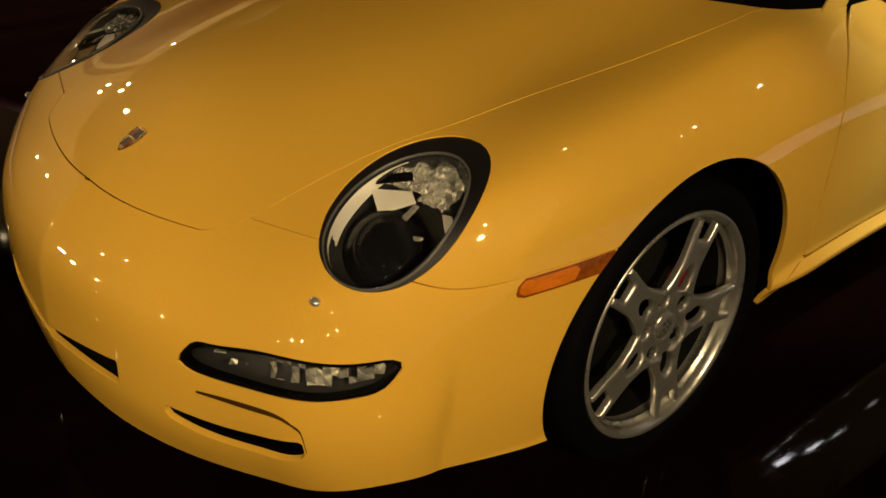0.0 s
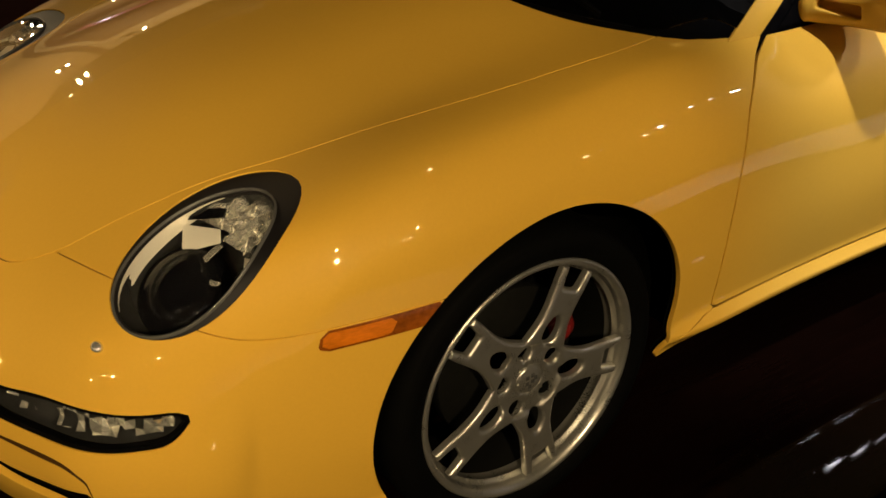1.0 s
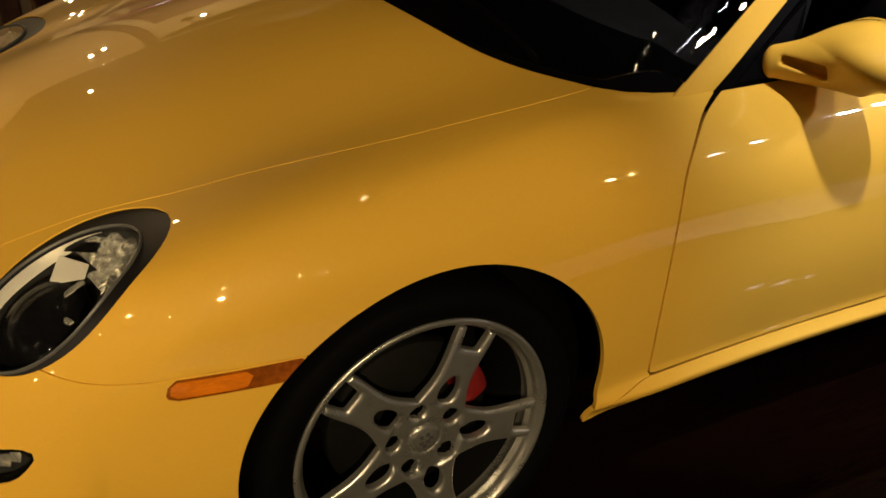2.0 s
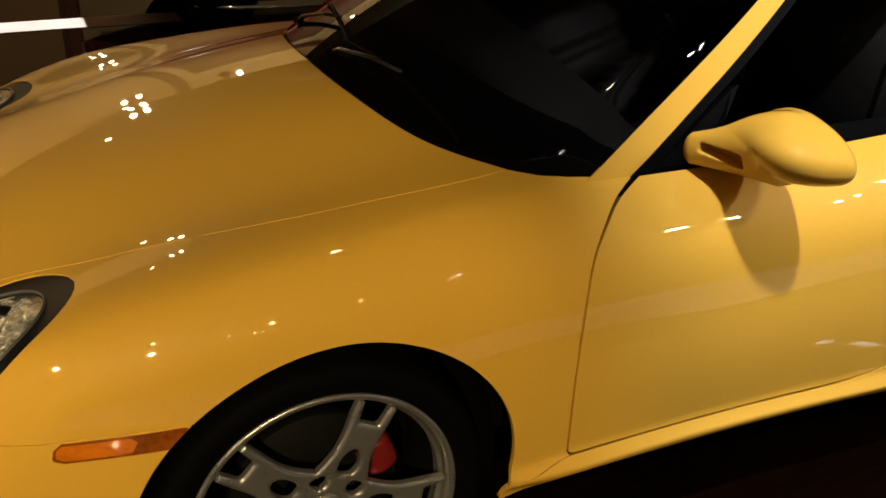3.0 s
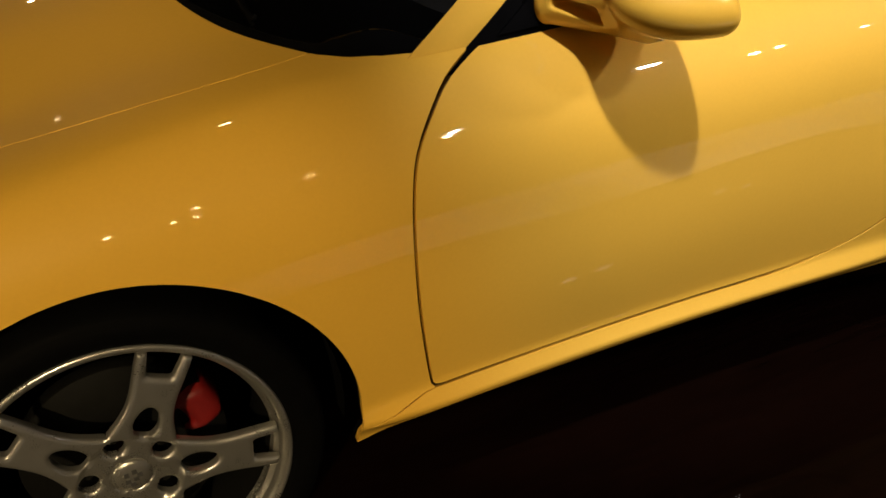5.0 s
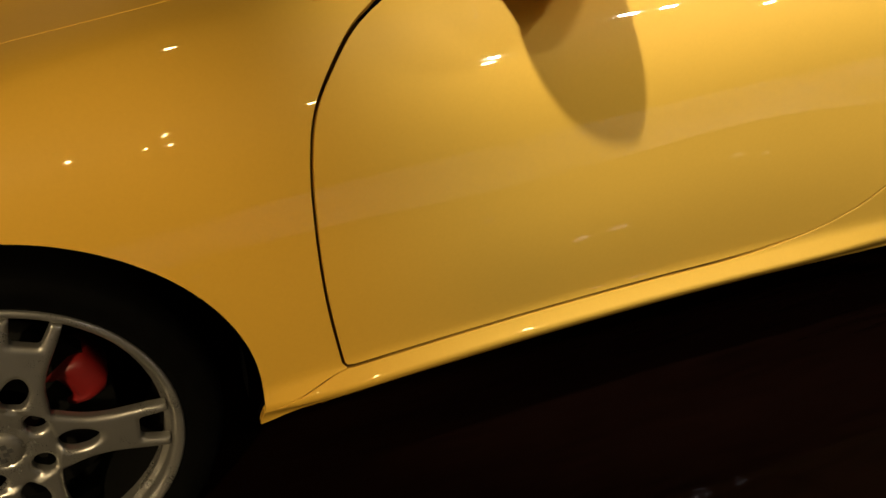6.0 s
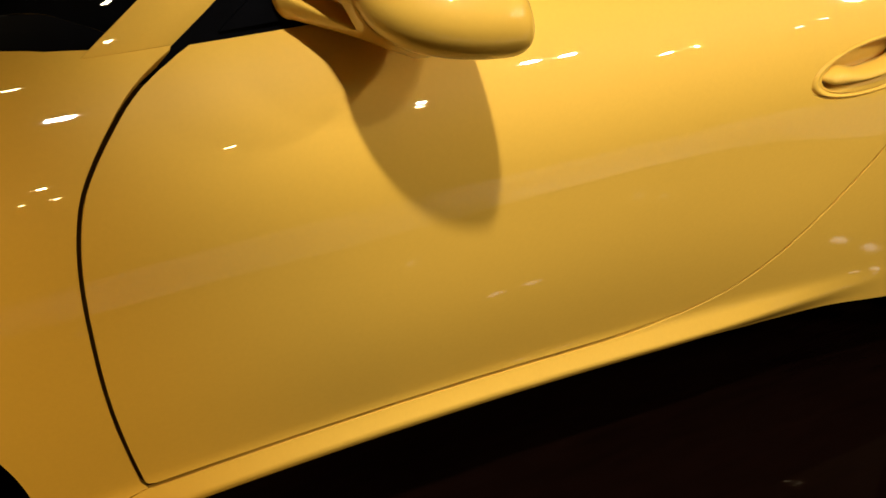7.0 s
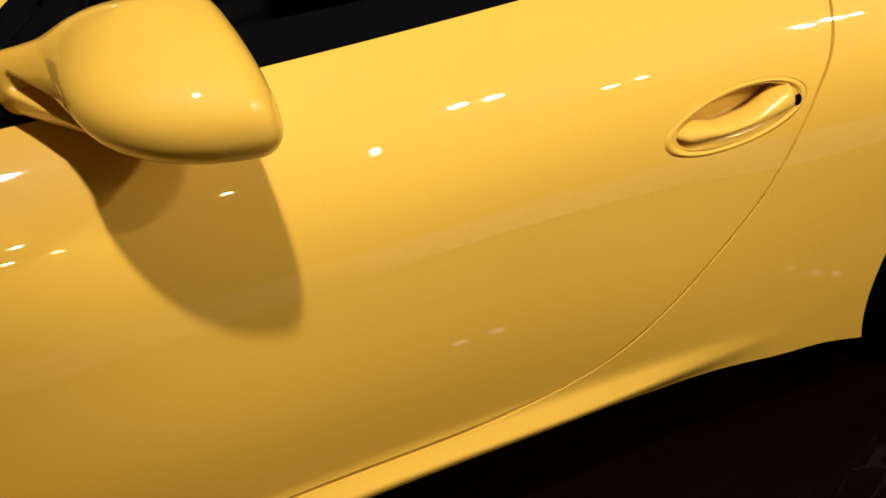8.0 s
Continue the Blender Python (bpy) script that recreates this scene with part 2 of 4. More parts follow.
# the cabin above the belt line
cowl = line([0, .15, .3, .48, .58, .655, .69, .72], [.236, .240, .262, .321, .376, .43, .48, .59])
screen = line([.15, .236, .5, .83, 1.0, 1.2, 1.5, 2.0, 2.6, 3.0], [.85, .90, 1.03, 1.17, 1.23, 1.27, 1.275, 1.17, .98, .84])
cabin_side = sheet([.2, .6, 1.2, 1.8, 2.4, 3.0], [.8, .9, 1.0, 1.1, 1.2, 1.3], [
    [.76, .70, .62, .54, .46, .38],
    [.752, .712, .660, .607, .55, .48],
    [.765, .73, .69, .635, .57, .48],
    [.76, .72, .67, .60, .51, .40],
    [.70, .64, .56, .47, .36, .25],
    [.55, .47, .38, .3, .2, .1]])


def cabin_field(p):
    p = leaned(p)
    x, w, z = p[:, 0], np.abs(p[:, 1]), p[:, 2]
    rake = (cowl(np.minimum(w, .66)) - .236) * np.clip((1.6 - x) / 1.2, 0, 1)
    return smax(z - (screen(x - rake) - .05 * w * w), w - cabin_side(x, z), .04)


def cast(field, o, d, far):
    """Where the rays from o along d leave the solid."""
    lo, hi = np.zeros(len(o)), np.full(len(o), far)
    found = np.zeros(len(o), bool)
    for r in np.linspace(far / 40, far, 40):
        out = (field(o + d * r) > 0) & ~found
        hi[out] = r
        found |= out
        lo[~found] = r
    for _ in range(18):
        mid = (lo + hi) / 2
        out = field(o + d * mid[:, None]) > 0
        hi, lo = np.where(out, mid, hi), np.where(out, lo, mid)
    return o + d * lo[:, None]


def normals(field, p):
    e, g = 2e-3, np.zeros_like(p)
    for i in range(3):
        s = np.zeros(3)
        s[i] = e
        g[:, i] = field(p + s) - field(p - s)
    return g / np.maximum(np.linalg.norm(g, axis=1), 1e-9)[:, None]
# ---- shape end ----


def skin(field, x0, x1, zc, along, turns, fan0, fan1, down, far=1.6):
    """A grid over the left half of a solid: straight sections between x0 and x1, a fan of sections round either end."""
    o, d = [], []
    sweep = np.linspace(0.0, down, turns)
    way = [(x0, a) for a in np.linspace(0, math.pi / 2, fan0)[:-1]] if fan0 else []
    way += [(x, math.pi / 2) for x in np.linspace(x0, x1, along)]
    way += [(x1, a) for a in np.linspace(math.pi / 2, math.pi, fan1)[1:]] if fan1 else []
    for x, a in way:
        for b in sweep:
            o.append((x, 0, zc))
            d.append((-math.cos(a) * math.sin(b), -math.sin(a) * math.sin(b), math.cos(b)))
    v = cast(field, np.array(o, float), np.array(d), far)
    n = len(sweep)
    faces = [(i * n + j, i * n + j + 1, (i + 1) * n + j + 1, (i + 1) * n + j) for i in range(len(way) - 1) for j in range(n - 1)]
    return v, faces


class Shell:
    """A sheet of faces that can be cut along the zero line of a function."""

    def __init__(self, v, faces):
        self.v, self.faces = v, faces

    def cut(self, f):
        """Parts the faces into those where f > 0 and the rest; both keep the cut's points."""
        val = f(self.v)
        val = np.where(np.abs(val) < 1e-7, 1e-7, val)
        extra, made, pos, neg, n = [], {}, [], [], len(self.v)

        def meet(a, b):
            key = (a, b) if a < b else (b, a)
            if key not in made:
                t = val[a] / (val[a] - val[b])
                made[key] = n + len(extra)
                extra.append(self.v[a] + (self.v[b] - self.v[a]) * t)
            return made[key]

        for face in self.faces:
            s = [val[i] > 0 for i in face]
            if all(s):
                pos.append(face)
            elif not any(s):
                neg.append(face)
            else:
                p, q = [], []
                for k, a in enumerate(face):
                    b = face[(k + 1) % len(face)]
                    (p if s[k] else q).append(a)
                    if s[k] != s[(k + 1) % len(face)]:
                        m = meet(a, b)
                        p.append(m)
                        q.append(m)
                if len(p) > 2:
                    pos.append(tuple(p))
                if len(q) > 2:
                    neg.append(tuple(q))
        v = np.vstack([self.v, np.array(extra)]) if extra else self.v
        return Shell(v, pos), Shell(v, neg)

    def main(self):
        """The largest connected piece."""
        up = {}

        def root(a):
            while up.setdefault(a, a) != a:
                up[a] = up[up[a]]
                a = up[a]
            return a

        for f in self.faces:
            for b in f[1:]:
                up[root(b)] = root(f[0])
        count = {}
        for f in self.faces:
            count[root(f[0])] = count.get(root(f[0]), 0) + 1
        best = max(count, key=count.get)
        return Shell(self.v, [f for f in self.faces if root(f[0]) == best])

    def mesh(self, name, field, lip=0.012, both=False, flip=False, sink=0.0):
        """A mesh with the solid's own smooth normals, and a lip that turns inward along every edge."""
        used = sorted({i for f in self.faces for i in f})
        at = {a: k for k, a in enumerate(used)}
        v = self.v[used]
        faces = [tuple(at[i] for i in f) for f in self.faces]
        nrm = normals(field, v)
        v = v - nrm * sink
        if flip:
            v, nrm = v * np.array((1, -1, 1)), nrm * np.array((1, -1, 1))
            faces = [tuple(reversed(f)) for f in faces]
        if both:
            k = len(v)
            m = np.array((1, -1, 1))
            v, nrm = np.vstack([v, v * m]), np.vstack([nrm, nrm * m])
            faces = faces + [tuple(i + k for i in reversed(f)) for f in faces]
        seen = {}
        for f in faces:
            for a, b in zip(f, f[1:] + f[:1]):
                if (b, a) in seen:
                    del seen[(b, a)]
                else:
                    seen[(a, b)] = 1
        lips, lv, ln, idx = [], [], [], {}
        if lip:
            turn = {}
            edges = [(a, b) for a, b in seen if not (abs(v[a][1]) < 1e-6 and abs(v[b][1]) < 1e-6)]
            for a, b in edges:
                side = np.cross(v[b] - v[a], nrm[a])
                for c in (a, b):
                    turn[c] = turn.get(c, 0) + side
            for c, side in turn.items():
                side = side / max(np.linalg.norm(side), 1e-9)
                idx[c] = len(v) + len(lv)
                lv += [v[c], v[c] - nrm[c] * lip * .18 + side * lip * .07, v[c] - nrm[c] * lip]
                ln += [nrm[c] * .7 + side * .7, side, side]
            for a, b in edges:
                for k in (0, 1):
                    lips.append((idx[b] + k, idx[a] + k, idx[a] + k + 1, idx[b] + k + 1))
        if lv:
            v, nrm = np.vstack([v, np.array(lv)]), np.vstack([nrm, np.array(ln)])
        faces += lips
        me = bpy.data.meshes.new(name)
        me.from_pydata([tuple(q) for q in v], [], faces)
        me.polygons.foreach_set("use_smooth", [True] * len(me.polygons))
        nrm = nrm / np.maximum(np.linalg.norm(nrm, axis=1), 1e-9)[:, None]
        me.normals_split_custom_set_from_vertices([tuple(q) for q in nrm])
        me.update()
        return me


def put(name, me, mat, parent=None, label=""):
    ob = new(name, me)
    if not ob.data.materials:
        ob.data.materials.append(mat)
    ob.parent = parent
    return tagged(ob, label)


def part(name, bm, mat, parent=None, label="", smooth=True):
    me = bpy.data.meshes.new(name)
    bm.normal_update()
    bm.to_mesh(me)
    bm.free()
    if smooth:
        me.polygons.foreach_set("use_smooth", [True] * len(me.polygons))
    return put(name, me, mat, parent, label)


def lathe(profile, segs=64, axis="y"):
    """Turns a profile of (radius, along) about the y axis."""
    bm = bmesh.new()
    rings = []
    for r, y in profile:
        rings.append([bm.verts.new((r * math.cos(2 * math.pi * i / segs), y, r * math.sin(2 * math.pi * i / segs))) for i in range(segs)])
    for a, b in zip(rings, rings[1:]):
        for i in range(segs):
            bm.faces.new((a[i], a[(i + 1) % segs], b[(i + 1) % segs], b[i]))
    bmesh.ops.recalc_face_normals(bm, faces=bm.faces)
    return bm


def box(bm, x0, x1, y0, y1, z0, z1, m=None):
    r = bmesh.ops.create_cube(bm, size=1)
    t = Matrix.Translation(((x0 + x1) / 2, (y0 + y1) / 2, (z0 + z1) / 2)) @ Matrix.Diagonal((x1 - x0, y1 - y0, z1 - z0, 1))
    bmesh.ops.transform(bm, matrix=(m or Matrix()) @ t, verts=r["verts"])
    return r["verts"]


def tube(points, radii, segs=12, squash=1.0):
    """A closed tube along points, with a radius at each; squash flattens it in height."""
    bm = bmesh.new()
    pts = [Vector(p) for p in points]
    rings = []
    for i, p in enumerate(pts):
        d = (pts[min(i + 1, len(pts) - 1)] - pts[max(i - 1, 0)]).normalized()
        a = d.cross(Vector((0, 0, 1)))
        a = a.normalized() if a.length > 1e-4 else Vector((1, 0, 0))
        b = a.cross(d).normalized()
        rings.append([bm.verts.new(p + (a * math.cos(2 * math.pi * k / segs) + b * squash * math.sin(2 * math.pi * k / segs)) * radii[i]) for k in range(segs)])
    for r, q in zip(rings, rings[1:]):
        for k in range(segs):
            bm.faces.new((r[k], r[(k + 1) % segs], q[(k + 1) % segs], q[k]))
    bm.faces.new(list(reversed(rings[0])))
    bm.faces.new(rings[-1])
    bmesh.ops.recalc_face_normals(bm, faces=bm.faces)
    return bm


# ---- floor ----
bm = bmesh.new()
bmesh.ops.create_grid(bm, x_segments=1, y_segments=1, size=14)
tagged(part("floor", bm, floor_mat), "dark polished brown floor of the hall", "floor", kind="structure")

# ---- the car: outer skin and its panels ----
car = tagged(new("sports_car"), "yellow sports coupe with silver five-spoke wheels on the dark floor", "car")
v, faces = skin(body_field, -.25, 2.75, .45, 270, 150, 90, 40, radians(142))
whole = Shell(v, faces)
lower = line([-.95, -.8, -.7, -.6, -.45, -.33, .36, .383, .42, .47, .55, .7, 1.58, 1.68, 1.83, 1.905, 2.0, 2.8, 3.4],
             [.155, .17, .195, .195, .177, .166, .225, .227, .236, .237, .237, .236, .238, .236, .216, .208, .182, .25, .3])
whole, _ = whole.cut(lambda p: leaned(p)[:, 2] - lower(p[:, 0]))
arch_x = lambda p: np.where(p[:, 0] > .02, (p[:, 0] - .02) * 1.005, (p[:, 0] - .02) * .985)
whole, _ = whole.cut(lambda p: np.hypot(arch_x(p), leaned(p)[:, 2] - .332) - .366)
whole, _ = whole.cut(lambda p: np.hypot(p[:, 0] - 2.35, p[:, 2] - .335) - .378)


def near(f):
    """Scales a function of the place so that its value is about the distance from its zero line."""
    def g(p):
        p = leaned(p)
        e, s = 1e-3, 0.0
        for k in np.eye(3) * e:
            s = s + ((f(p + k) - f(p - k)) / (2 * e)) ** 2
        return f(p) / np.sqrt(np.maximum(s, 1e-3))
    return g


def half(p):
    return np.abs(p[:, 1])


LAMP_AT = np.array((-.531, -.632, .6815))
LAMP_AXES = np.array(((-.857, -.246, -.452), (-.266, .964, -.021), (-.441, -.102, .892)))


def lamp_field(p, shift=0.0, grow=1.0):
    q = (leaned(p) - LAMP_AT) @ LAMP_AXES.T
    a, b = (q[:, 0] - shift) / grow, q[:, 1] / grow
    b = np.where(b < 0, b * np.clip(.955 + .3 * a, .9, 1.0), b * .95)
    return 29.8 * a * a - 4.8 * a * b + 65.6 * b * b - 1 + (np.abs(q[:, 2]) > .2) * 9


bonnet_side = line([-.80, -.766, -.718, -.66, -.565, -.45, -.34, -.246, -.159, -.033, .154, .36, .45], [.36, .384, .42, .44, .466, .50, .548, .582, .612, .644, .664, .663, .652])
bonnet = near(lambda p: -np.maximum(smax(half(p) - bonnet_side(p[:, 0]), -.843 + .47 * half(p) ** 2 - p[:, 0], .02), p[:, 0] - 1.2))
belt = line([.43, .48, .59, .68, 1.0, 1.4, 1.7, 2.0, 2.2, 2.4, 2.6], [.655, .69, .718, .727, .737, .740, .738, .66, .54, .36, .1])
opening = near(lambda p: -np.maximum(np.maximum(cowl(np.minimum(half(p), .72)) - p[:, 0], half(p) - belt(p[:, 0])), np.maximum(p[:, 0] - 2.5, .7 - p[:, 2])))
door_front = line([.25, .315, .45, .53, .60, .67, .72, .765, .785, .818, .840, .856, .88, .92], [.521, .514, .502, .500, .502, .507, .516, .534, .549, .583, .616, .657, .74, .86])
door_foot = line([.4, 1.1, 1.3, 1.391, 1.471, 1.562, 1.641, 1.70, 1.745, 1.785, 1.82], [.305, .306, .311, .326, .360, .438, .529, .617, .715, .785, .90])
door_zone = near(lambda p: -smax(door_front(p[:, 2]) - p[:, 0], door_foot(p[:, 0]) - p[:, 2], .004))
seam = line([-.70, -.602, -.566, -.516, -.44, -.25], [.64, .613, .601, .595, .598, .603])
sill_top = line([.36, .39, .43, .47, .517, .6], [.264, .268, .280, .293, .304, .306])
arc = lambda p: half(p) + p[:, 0] + .908
GAP = .0030


def parted(sheet_, f, gap=GAP):
    return sheet_.cut(lambda p: f(p) - gap)[0], sheet_.cut(lambda p: -f(p) - gap)[0]


skin_rest, lamp_skin = whole.cut(lamp_field)
skin_rest = skin_rest.cut(lambda p: -opening(p))[0]
hood_skin, skin_rest = parted(skin_rest, bonnet, .0014)
door_skin, skin_rest = parted(skin_rest, door_zone)
front_skin, rear_skin = parted(skin_rest, near(lambda p: np.minimum(.62 + np.clip(p[:, 2] - .82, 0, 1) * 3 - p[:, 0], np.where(p[:, 0] < .2, 1.0, (p[:, 2] - sill_top(p[:, 0]))))), .0010)
wing_skin, bumper_skin = parted(front_skin, near(lambda p: np.where(half(p) < .63, p[:, 0] + .718 - .31 * (half(p) - .417), np.where(p[:, 0] > -.2, 1.0, p[:, 2] - seam(p[:, 0])))), .0013)

# openings of the front bumper
fog_top = line([.46, .50, .554, .65, .78, .97, 1.03, 1.05], [.416, .452, .464, .475, .481, .485, .481, .470])
fog_low = line([.46, .50, .533, .637, .768, .866, .944, 1.006, 1.04], [.408, .399, .398, .402, .407, .411, .419, .438, .472])
fog_hole = near(lambda p: -smax(np.maximum(p[:, 2] - fog_top(arc(p)), fog_low(arc(p)) - p[:, 2]), np.maximum(.462 - arc(p), arc(p) - 1.04), .008) - (p[:, 0] > -.55) * 1)
duct_top = line([.41, .5, .58, .69, .80], [.296, .298, .301, .312, .324])
duct_low = line([.41, .49, .575, .69, .78, .81], [.268, .258, .255, .260, .272, .284])
duct_hole = near(lambda p: -smax(np.maximum(p[:, 2] - duct_top(arc(p)), duct_low(arc(p)) - p[:, 2]), np.maximum(.405 - arc(p), arc(p) - .803), .006) - (p[:, 0] > -.6) * 1)
groove_at = line([.42, .5, .59, .68, .75, .785, .800, .806], [.351, .359, .366, .370, .366, .352, .328, .300])
mouth_hole = near(lambda p: -smax(np.maximum(p[:, 2] - .278 - .19 * half(p), .253 + .08 * half(p) - p[:, 2]), half(p) - .288, .008) - (p[:, 0] > -.7) * 1)
mark_hole = near(lambda p: -smax(np.abs(p[:, 2] - .579 - .03 * (p[:, 0] + .35)) - .019, np.maximum(-.447 + (p[:, 2] - .56) * .25 - p[:, 0], p[:, 0] + .236), .004) - (np.abs(p[:, 0] + .35) > .2) * 1)
bumper_skin, fog_skin = bumper_skin.cut(lambda p: -fog_hole(p))
bumper_skin, duct_skin = bumper_skin.cut(lambda p: -duct_hole(p))
bumper_skin = bumper_skin.cut(lambda p: -mouth_hole(p))[0]
bumper_skin, mark_skin = bumper_skin.cut(lambda p: -mark_hole(p))
# the marker's bright forward field inside its deep amber rim
mark_bright, mark_skin = mark_skin.cut(lambda p: np.minimum(mark_hole(p) - .0042, -.318 + .5 * (p[:, 2] - .58) - p[:, 0]))

# pocket of the door handle
HANDLE_AT, HANDLE_TURN = (1.617, .714), radians(5.5)


def handle_ring(p):
    p = leaned(p)
    x, z = p[:, 0] - HANDLE_AT[0], p[:, 2] - HANDLE_AT[1]
    a, b = x * math.cos(HANDLE_TURN) + z * math.sin(HANDLE_TURN), z * math.cos(HANDLE_TURN) - x * math.sin(HANDLE_TURN)
    return np.sqrt((a / .116) ** 2 + (b / .040) ** 2)


handle_hole = near(lambda p: 1 - handle_ring(p))
door_skin = door_skin.cut(lambda p: -handle_hole(p))[0]

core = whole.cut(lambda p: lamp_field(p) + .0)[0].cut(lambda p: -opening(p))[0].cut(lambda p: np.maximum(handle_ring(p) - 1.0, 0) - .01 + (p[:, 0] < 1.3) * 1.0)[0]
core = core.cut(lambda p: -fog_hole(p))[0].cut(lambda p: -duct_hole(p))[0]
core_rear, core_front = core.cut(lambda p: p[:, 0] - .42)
# shade in the panel gaps is coloured in: brown behind, black in front
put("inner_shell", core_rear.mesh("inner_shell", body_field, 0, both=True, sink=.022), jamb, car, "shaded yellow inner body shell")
put("inner_shell", core_front.mesh("inner_shell", body_field, 0, both=True, sink=.022), dark, car, "inner body shell coloured black for the shade in the gaps")
put("hood", hood_skin.main().mesh("hood", body_field, both=True), paint, car)
put("front_bumper", bumper_skin.main().mesh("front_bumper", body_field, .013, both=True), paint, car)
put("rear_body", rear_skin.main().mesh("rear_body", body_field, both=True), paint, car)
sides = []
for flip in (False, True):
    put("fender", wing_skin.main().mesh("fender", body_field, flip=flip), paint, car)
    door = put("door", door_skin.main().mesh("door", body_field, flip=flip), paint, car)
    marker = put("side_marker", mark_skin.main().mesh("side_marker", body_field, .01, flip=flip, sink=-.001), amber_deep, car, "deep amber plastic side marker lens")
    put("marker_field", mark_bright.main().mesh("marker_field", body_field, .01, flip=flip, sink=-.001), amber, marker, "bright orange reflector field")
    sides.append(door)

UPRIGHT = Matrix.Translation((0, -.85, .63)) @ Matrix.Rotation(LEANING, 4, "X") @ Matrix.Translation((0, .85, -.63))
MIRRORED = Matrix.Diagonal((1, -1, 1, 1))


def hand(flip):
    """Brings a part from the sheets' axes to the left or right side of the car."""
    return MIRRORED @ UPRIGHT if flip else UPRIGHT.copy()


def crumpled(places, row, out, inside, deep_):
    """A dented mirror sheet over a grid of places, kept where inside() holds."""
    bm = bmesh.new()
    vs = []
    for at_, a in places:
        at_ = Vector(at_)
        o_ = Vector(out(at_) if callable(out) else out)
        d = noise.noise(at_ * 36) + .45 * noise.noise(at_ * 84) + 1.0 * abs(noise.noise(at_ * 52))
        vs.append((bm.verts.new(at_ + o_ * (deep_ * d)), inside(a)))
    for i in range(len(vs) - row):
        if (i + 1) % row:
            q = (vs[i], vs[i + 1], vs[i + row + 1], vs[i + row])
            if all(ok for _, ok in q):
                bm.faces.new([v_ for v_, _ in q])
    bmesh.ops.delete(bm, geom=[v_ for v_ in bm.verts if not v_.link_faces], context="VERTS")
    bmesh.ops.recalc_face_normals(bm, faces=bm.faces)
    return bm


# ---- head lamps ----
def bowl(outline, steps, centre, deep):
    bm = bmesh.new()
    rings = []
    for k, d in steps:
        rings.append([bm.verts.new(Vector(centre + (np.array(q) - centre) * k + deep * d)) for q in outline])
    n = len(outline)
    for a, b in zip(rings, rings[1:]):
        for i in range(n):
            bm.faces.new((a[i], a[(i + 1) % n], b[(i + 1) % n], b[i]))
    bm.faces.new(rings[-1])
    bmesh.ops.recalc_face_normals(bm, faces=bm.faces)
    return bm


def ring_outline(shift, grow, segs=56):
    """Points of the lamp's outline, dropped on to the body's skin."""
    u, w_, n = LAMP_AXES
    pts = []
    for t in np.linspace(0, 2 * math.pi, segs, endpoint=False):
        c, s_ = math.cos(t), math.sin(t)
        sw, r = s_, .15
        for _ in range(4):
            sw = s_ * min(max(.955 + .3 * c * r / grow, .9), 1.0) if s_ < 0 else s_ * .95
            r = grow / math.sqrt(29.8 * c * c - 4.8 * c * sw + 65.6 * sw * sw)
        pts.append(LAMP_AT + u * (c * r + shift) + w_ * s_ * r)
    pts = np.array(pts)
    return cast(leaning_field, pts - n * .12, np.repeat(n[None], len(pts), 0), .3)


